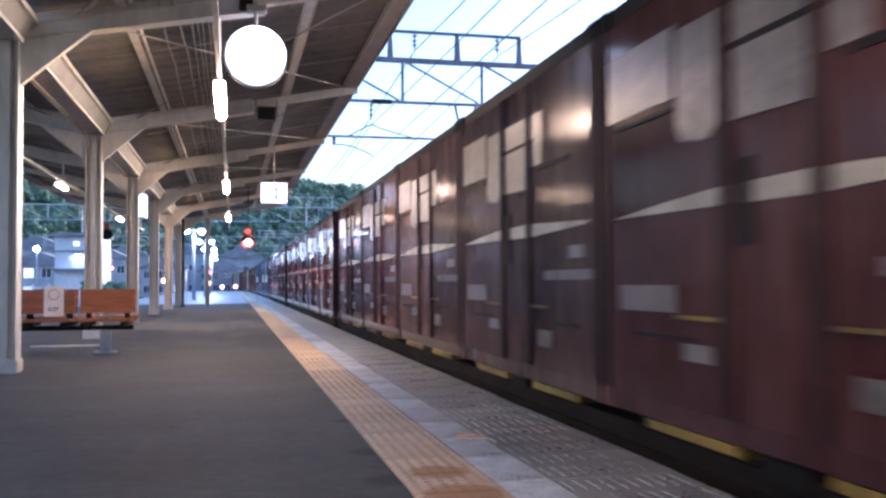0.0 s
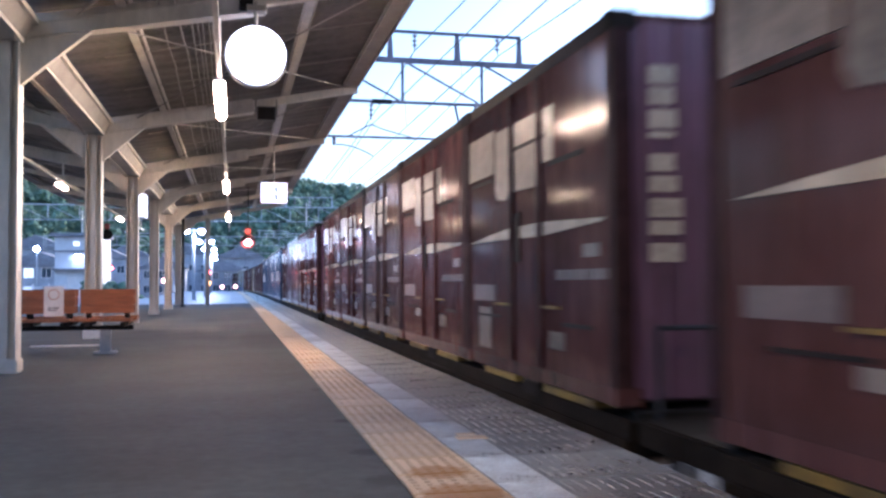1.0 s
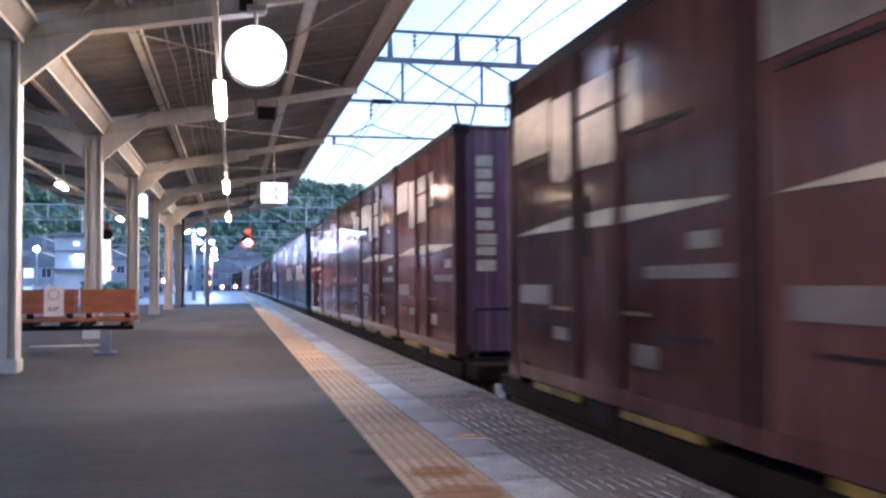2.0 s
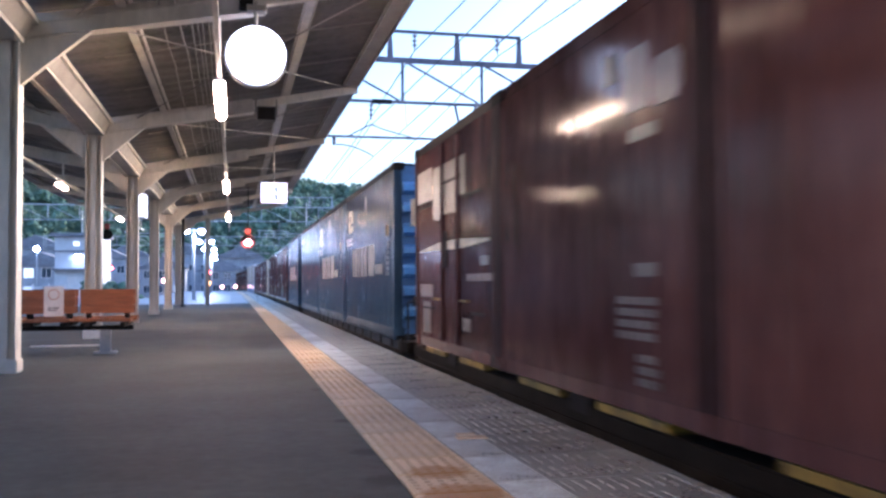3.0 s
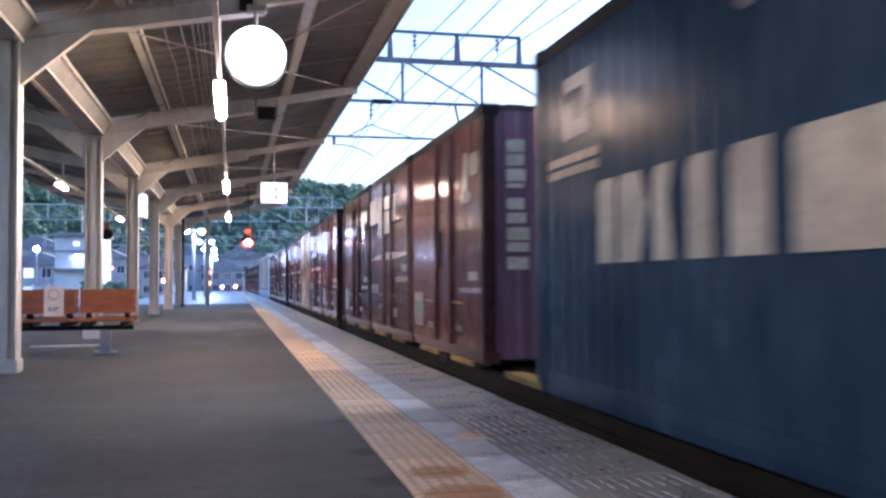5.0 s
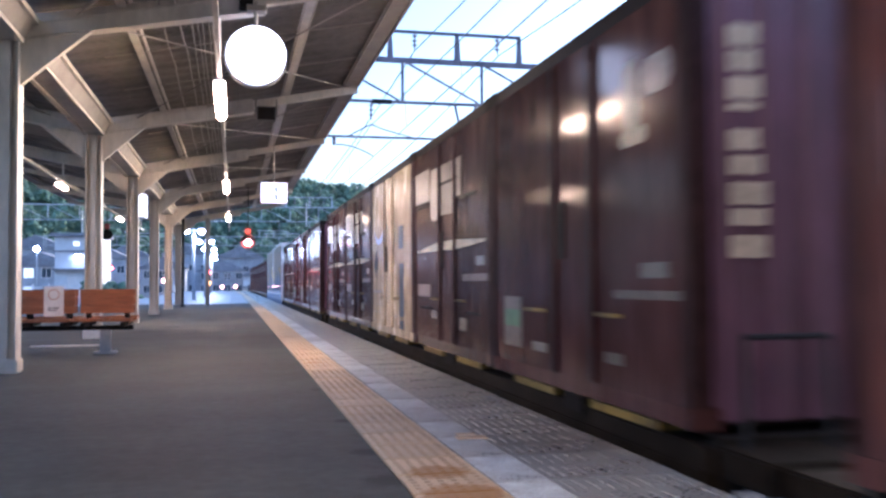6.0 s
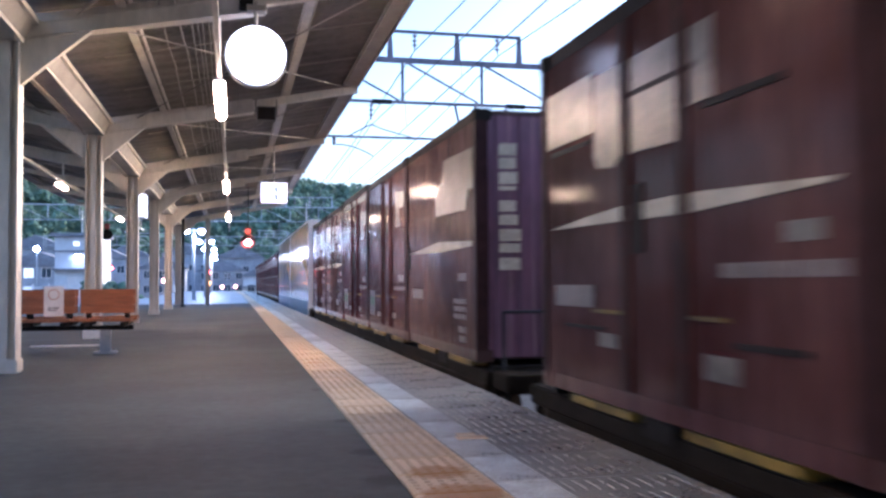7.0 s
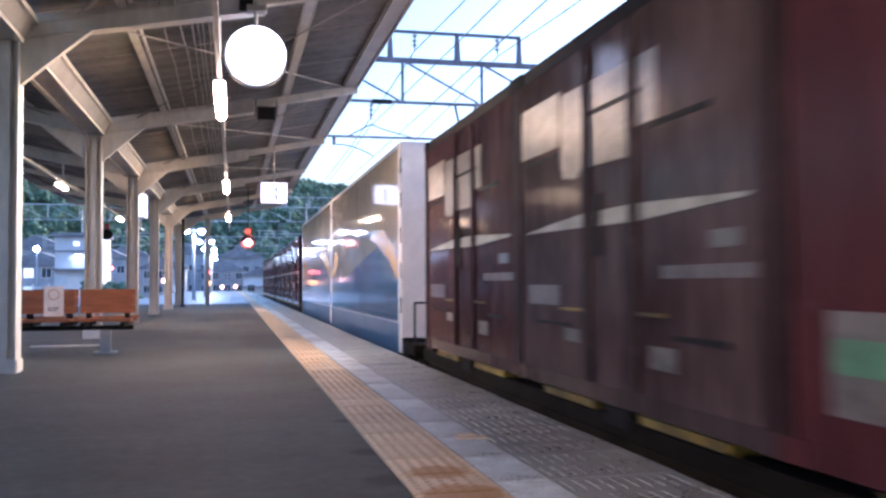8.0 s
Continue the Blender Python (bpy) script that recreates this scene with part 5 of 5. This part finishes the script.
def flat_wagon(load):
    w = thing("flat_wagon", "dark container flat wagon with " + ("worn grey sills" if load == "long" else "yellow sill marks"), "wagon", "train wagons")
    bm = bmesh.new()
    box(bm, -0.9, 0.9, -9.45, 9.45, -0.16, -0.05)
    part("deck", bm, M_DARK, w)
    for sx in (-1, 1):
        bm = bmesh.new()
        slab(bm, sx * 1.06, sx * 1.20, -9.45, 9.45, -0.30, -0.055 if load == "long" else -0.075)
        part("side_sill", bm, M_GREYSILL if load == "long" else M_SHADED_GRIME, w, bevel=0.01)
        bm = bmesh.new()
        slab(bm, sx * 1.15, sx * 1.217, -9.44, 9.44, -0.31, -0.19)
        part("lower_flange", bm, M_RUSTY if load == "long" else M_SHADED_GRIME, w, bevel=0.006)
        if load == "long":
            for i in range(18):
                y = -9.0 + i * 1.06
                bm = bmesh.new()
                slab(bm, sx * 1.2, sx * 1.216, y, y + 0.12, -0.185, -0.07)
                part("sill_rib", bm, M_DARK, w)
        else:
            for i in range(5):
                for off in (-1.35, 0.35):
                    y = -7.56 + i * 3.78 + off
                    bm = bmesh.new()
                    slab(bm, sx * 1.04, sx * 1.215, y, y + 1.0, -0.065, -0.012)
                    part("yellow_bearer", bm, M_YELLOW, w)
                bm = bmesh.new()
                slab(bm, sx * 1.0, sx * 1.21, -7.56 + i * 3.78 - 0.2, -7.56 + i * 3.78 + 0.2, -0.14, -0.01)
                part("twist_lock", bm, M_DARK, w, bevel=0.01)
    for yb in (-7.1, 7.1):
        bm = bmesh.new()
        for sx in (-1, 1):
            slab(bm, sx * 0.82, sx * 0.96, yb - 1.25, yb + 1.25, -0.72, -0.48)
            for dy in (-0.95, 0.95):
                slab(bm, sx * 0.84, sx * 0.99, yb + dy - 0.16, yb + dy + 0.16, -0.78, -0.46)
        slab(bm, -0.9, 0.9, yb - 0.22, yb + 0.22, -0.5, -0.16)
        bogie = part("bogie", bm, M_DARK, w, "dark cast bogie frame")
        for dy in (-0.95, 0.95):
            for sx in (-1, 1):
                bm = bmesh.new()
                rod(bm, (sx * 0.53, yb + dy, -0.65), (sx * 0.66, yb + dy, -0.65), 0.40, 24)
                part("wheel", bm, M_RAIL, bogie)
    for sy in (-1, 1):
        bm = bmesh.new()
        slab(bm, -0.11, 0.11, sy * 9.4, sy * 10.18, -0.32, -0.10)
        part("coupler", bm, M_DARK, w, bevel=0.02)
        bm = bmesh.new()
        slab(bm, -1.15, 1.15, sy * 9.38, sy * 9.47, -0.30, -0.02)
        part("end_beam", bm, M_DARK, w)
        bm = bmesh.new()
        slab(bm, -1.16, 1.16, sy * 9.472, sy * 9.98, -0.22, -0.06)
        part("end_platform", bm, M_SHADED_GRIME, w, bevel=0.015)
        for x in (-1.12, 1.12):
            bm = bmesh.new()
            pr = [(9.5, -0.225), (9.5, -0.62), (9.9, -0.62), (9.9, -0.225), (9.87, -0.225), (9.87, -0.58), (9.53, -0.58), (9.53, -0.225)]
            a = [bm.verts.new((x - 0.03, sy * q, z)) for q, z in pr]
            b = [bm.verts.new((x + 0.03, sy * q, z)) for q, z in pr]
            bm.faces.new(a)
            bm.faces.new(b[::-1])
            for i in range(8):
                bm.faces.new((a[i], b[i], b[(i + 1) % 8], a[(i + 1) % 8]))
            part("end_step", bm, M_DARK, w)
        for x in (-1.08, -0.6):
            bm = bmesh.new()
            rod(bm, (x, sy * 9.6, -0.15), (x, sy * 9.6, 0.5), 0.016, 8)
            rod(bm, (x, sy * 9.46, -0.15), (x, sy * 9.6, -0.15), 0.014, 8)
            part("end_handrail", bm, M_SILL, w)
        bm = bmesh.new()
        rod(bm, (-1.08, sy * 9.6, 0.5), (-0.6, sy * 9.6, 0.5), 0.016, 8)
        part("top_handrail", bm, M_SILL, w)
    return w


PLAN = ["ABBAA", "CABAA", "ACPPC", "KKL", "K_MBM", "MBXBA", "QMTBA", "WW", "ABABA", "BAABA"]
LENGTHS = {"K": 6.058, "L": 6.058, "W": 9.41}
# how far each load sits from its wagon's even place
NUDGE = {1: 0.1, 2: -0.35, 6: -0.35, 7: -0.15}
PROTO = {}
MAKERS = {"A": lambda: type_s(0), "B": lambda: type_s(1), "C": lambda: type_s(2), "P": type_p, "Q": type_q, "M": lambda: type_m(0), "T": lambda: type_m(1),
          "X": type_c, "K": lambda: type_k(True), "L": lambda: type_k(False), "W": type_w, "long": lambda: flat_wagon("long"), "short": lambda: flat_wagon("short")}
MOVING = []


def fetch(kind):
    """The first of a kind is built, the others are copies of it."""
    if kind in PROTO:
        return copy_thing(PROTO[kind], Matrix())
    PROTO[kind] = MAKERS[kind]()
    return PROTO[kind]


for k, load in enumerate(PLAN, 1):
    rear = WAGON * k + NUDGE.get(k, 0.0)
    MOVING.append((fetch("long" if load[0] in "KW" and "_" not in load else "short"), rear - 9.45))
    items = [c for c in load if c != "_"]
    if "_" in load:
        centres = [rear - 18.9 + 3.03] + [rear - 3.78 * (2 - i) - L12 / 2 for i in range(3)]
    else:
        pitch = 18.9 / len(items) if len(items) < 5 else (3.735 if k == 7 else 3.765)
        centres = [rear - pitch * (len(items) - i - 0.5) for i in range(len(items))]
    for ch, s in zip(items, centres):
        MOVING.append((fetch(ch), s))

# ---------------- paving pieces along the edge ----------------
slab_bm = bmesh.new()
box(slab_bm, 0, EDGE - TR - 0.26, 0, 0.594, -0.03, 0.0)
tile_bm = bmesh.new()
box(tile_bm, 0, TR - TL - 0.006, 0, 0.391, -0.03, 0.004)
band_bm = bmesh.new()
box(band_bm, 0, 0.25, 0, 0.594, -0.03, 0.001)


def piece_mesh(name, bm, material, bev):
    if bev:
        bmesh.ops.bevel(bm, geom=[e for e in bm.edges if min(v.co.z for v in e.verts) > -0.02], offset=bev, segments=1, affect="EDGES")
    bmesh.ops.recalc_face_normals(bm, faces=bm.faces)
    me = bpy.data.meshes.new(name)
    bm.to_mesh(me)
    bm.free()
    me.materials.append(material)
    return me


SLAB = piece_mesh("edge_slab", slab_bm, M_SLAB, 0.0)
TILE = piece_mesh("tactile_tile", tile_bm, M_TACTILE, 0.008)
BAND = piece_mesh("smooth_slab", band_bm, M_CONCRETE, 0.0)
rng = random.Random(21)
FAR_FROM = 46.0


def lay(name, me, x, step, upto):
    y = 1.0
    while y < upto:
        ob = new(name, me)
        ob.parent = platform
        ob.matrix_basis = pose(x + bend(y), y, rng.uniform(-0.002, 0.002), rng.uniform(-0.15, 0.15), rng.uniform(-0.15, 0.15), heading(y))
        y += step
    return y


lay("tactile_tile", TILE, TL + 0.003, 0.406, FAR_FROM)
lay("edge_slab", SLAB, TR + 0.258, 0.600, FAR_FROM)
lay("smooth_slab", BAND, TR + 0.004, 0.600, FAR_FROM)
for nm, x0, x1, m in (("far_tactile_strip", TL, TR, M_TACTILE), ("far_edge_paving", TR, EDGE, M_SLAB)):
    bm = bmesh.new()
    sweep(bm, [(x0, -0.03), (x1, -0.03), (x1, 0.002), (x0, 0.002)], steps(FAR_FROM + 0.6, P_END, 4))
    part(nm, bm, m, platform)
    bm = bmesh.new()
    sweep(bm, [(x0, -0.03), (x1, -0.03), (x1, 0.002), (x0, 0.002)], steps(-14, 0.98, 4))
    part("near_paving", bm, m, platform)


def studs(name, boxes, material, top):
    vs, fs = [], []
    for x0, x1, y0, y1, z in boxes:
        n = len(vs)
        ix, iy = (x1 - x0) * 0.2, (y1 - y0) * 0.2
        vs += [(x0, y0, z), (x1, y0, z), (x1, y1, z), (x0, y1, z), (x0 + ix, y0 + iy, z + top), (x1 - ix, y0 + iy, z + top), (x1 - ix, y1 - iy, z + top), (x0 + ix, y1 - iy, z + top)]
        fs += [tuple(n + i for i in q) for q in ((4, 5, 6, 7), (0, 1, 5, 4), (1, 2, 6, 5), (2, 3, 7, 6), (3, 0, 4, 7))]
    me = bpy.data.meshes.new(name)
    me.from_pydata(vs, [], fs)
    me.materials.append(material)
    ob = new(name, me)
    ob.parent = platform
    ob["kind"] = "stuff"


ribs = []
y = 1.0
while y < FAR_FROM:
    worn = rng.random() < 0.25
    for i in range(10):
        bald = (0.25 if worn else 0.02) + (0.25 if i > 7 else 0.0)
        x = TR + 0.285 + i * 0.0605
        cuts = (0.035, 0.155, 0.275) if rng.random() < 0.35 else (0.035, 0.275)
        for c0, c1 in zip(cuts, cuts[1:]):
            if rng.random() > bald:
                ribs.append((x, x + rng.uniform(0.022, 0.030), y + c0 - rng.uniform(0, 0.02), y + c1 + rng.uniform(-0.02, 0.01), -0.001))
    y += 0.300
studs("slab_ribs", ribs, M_RIB, 0.005)
dots = []
y = 1.0
while y < 30:
    for j in range(6):
        for i in range(6):
            x = TL + 0.03 + i * 0.062
            dots.append((x, x + 0.032, y + 0.025 + j * 0.062, y + 0.057 + j * 0.062, 0.003))
    y += 0.406
studs("tile_studs", dots, M_STUD, 0.004)

# small terracotta repair patch set in the smooth slabs
bm = bmesh.new()
box(bm, -2.30, -2.12, 5.12, 5.22, 0.0, 0.006)
box(bm, -2.27, -2.16, 5.26, 5.32, 0.0, 0.006)
part("repair_patch", bm, M_TACTILE, platform, "terracotta repair patch")

# ---------------- motion ----------------
RUN = [(0.0, -0.1), (1.0, 16.35), (2.0, 32.9), (3.0, 49.5), (4.0, 65.95), (5.0, 82.35), (6.0, 98.9), (7.0, 115.35), (8.0, 131.6)]


def rows_for(s):
    rows = []
    for t, d in RUN:
        y = s - d
        rows.append((t, pose(bend(y), y, Z0, 0, 0, heading(y))))
    return rows


def motions():
    for ob, s in MOVING:
        walk(ob, rows_for(s))


motions()
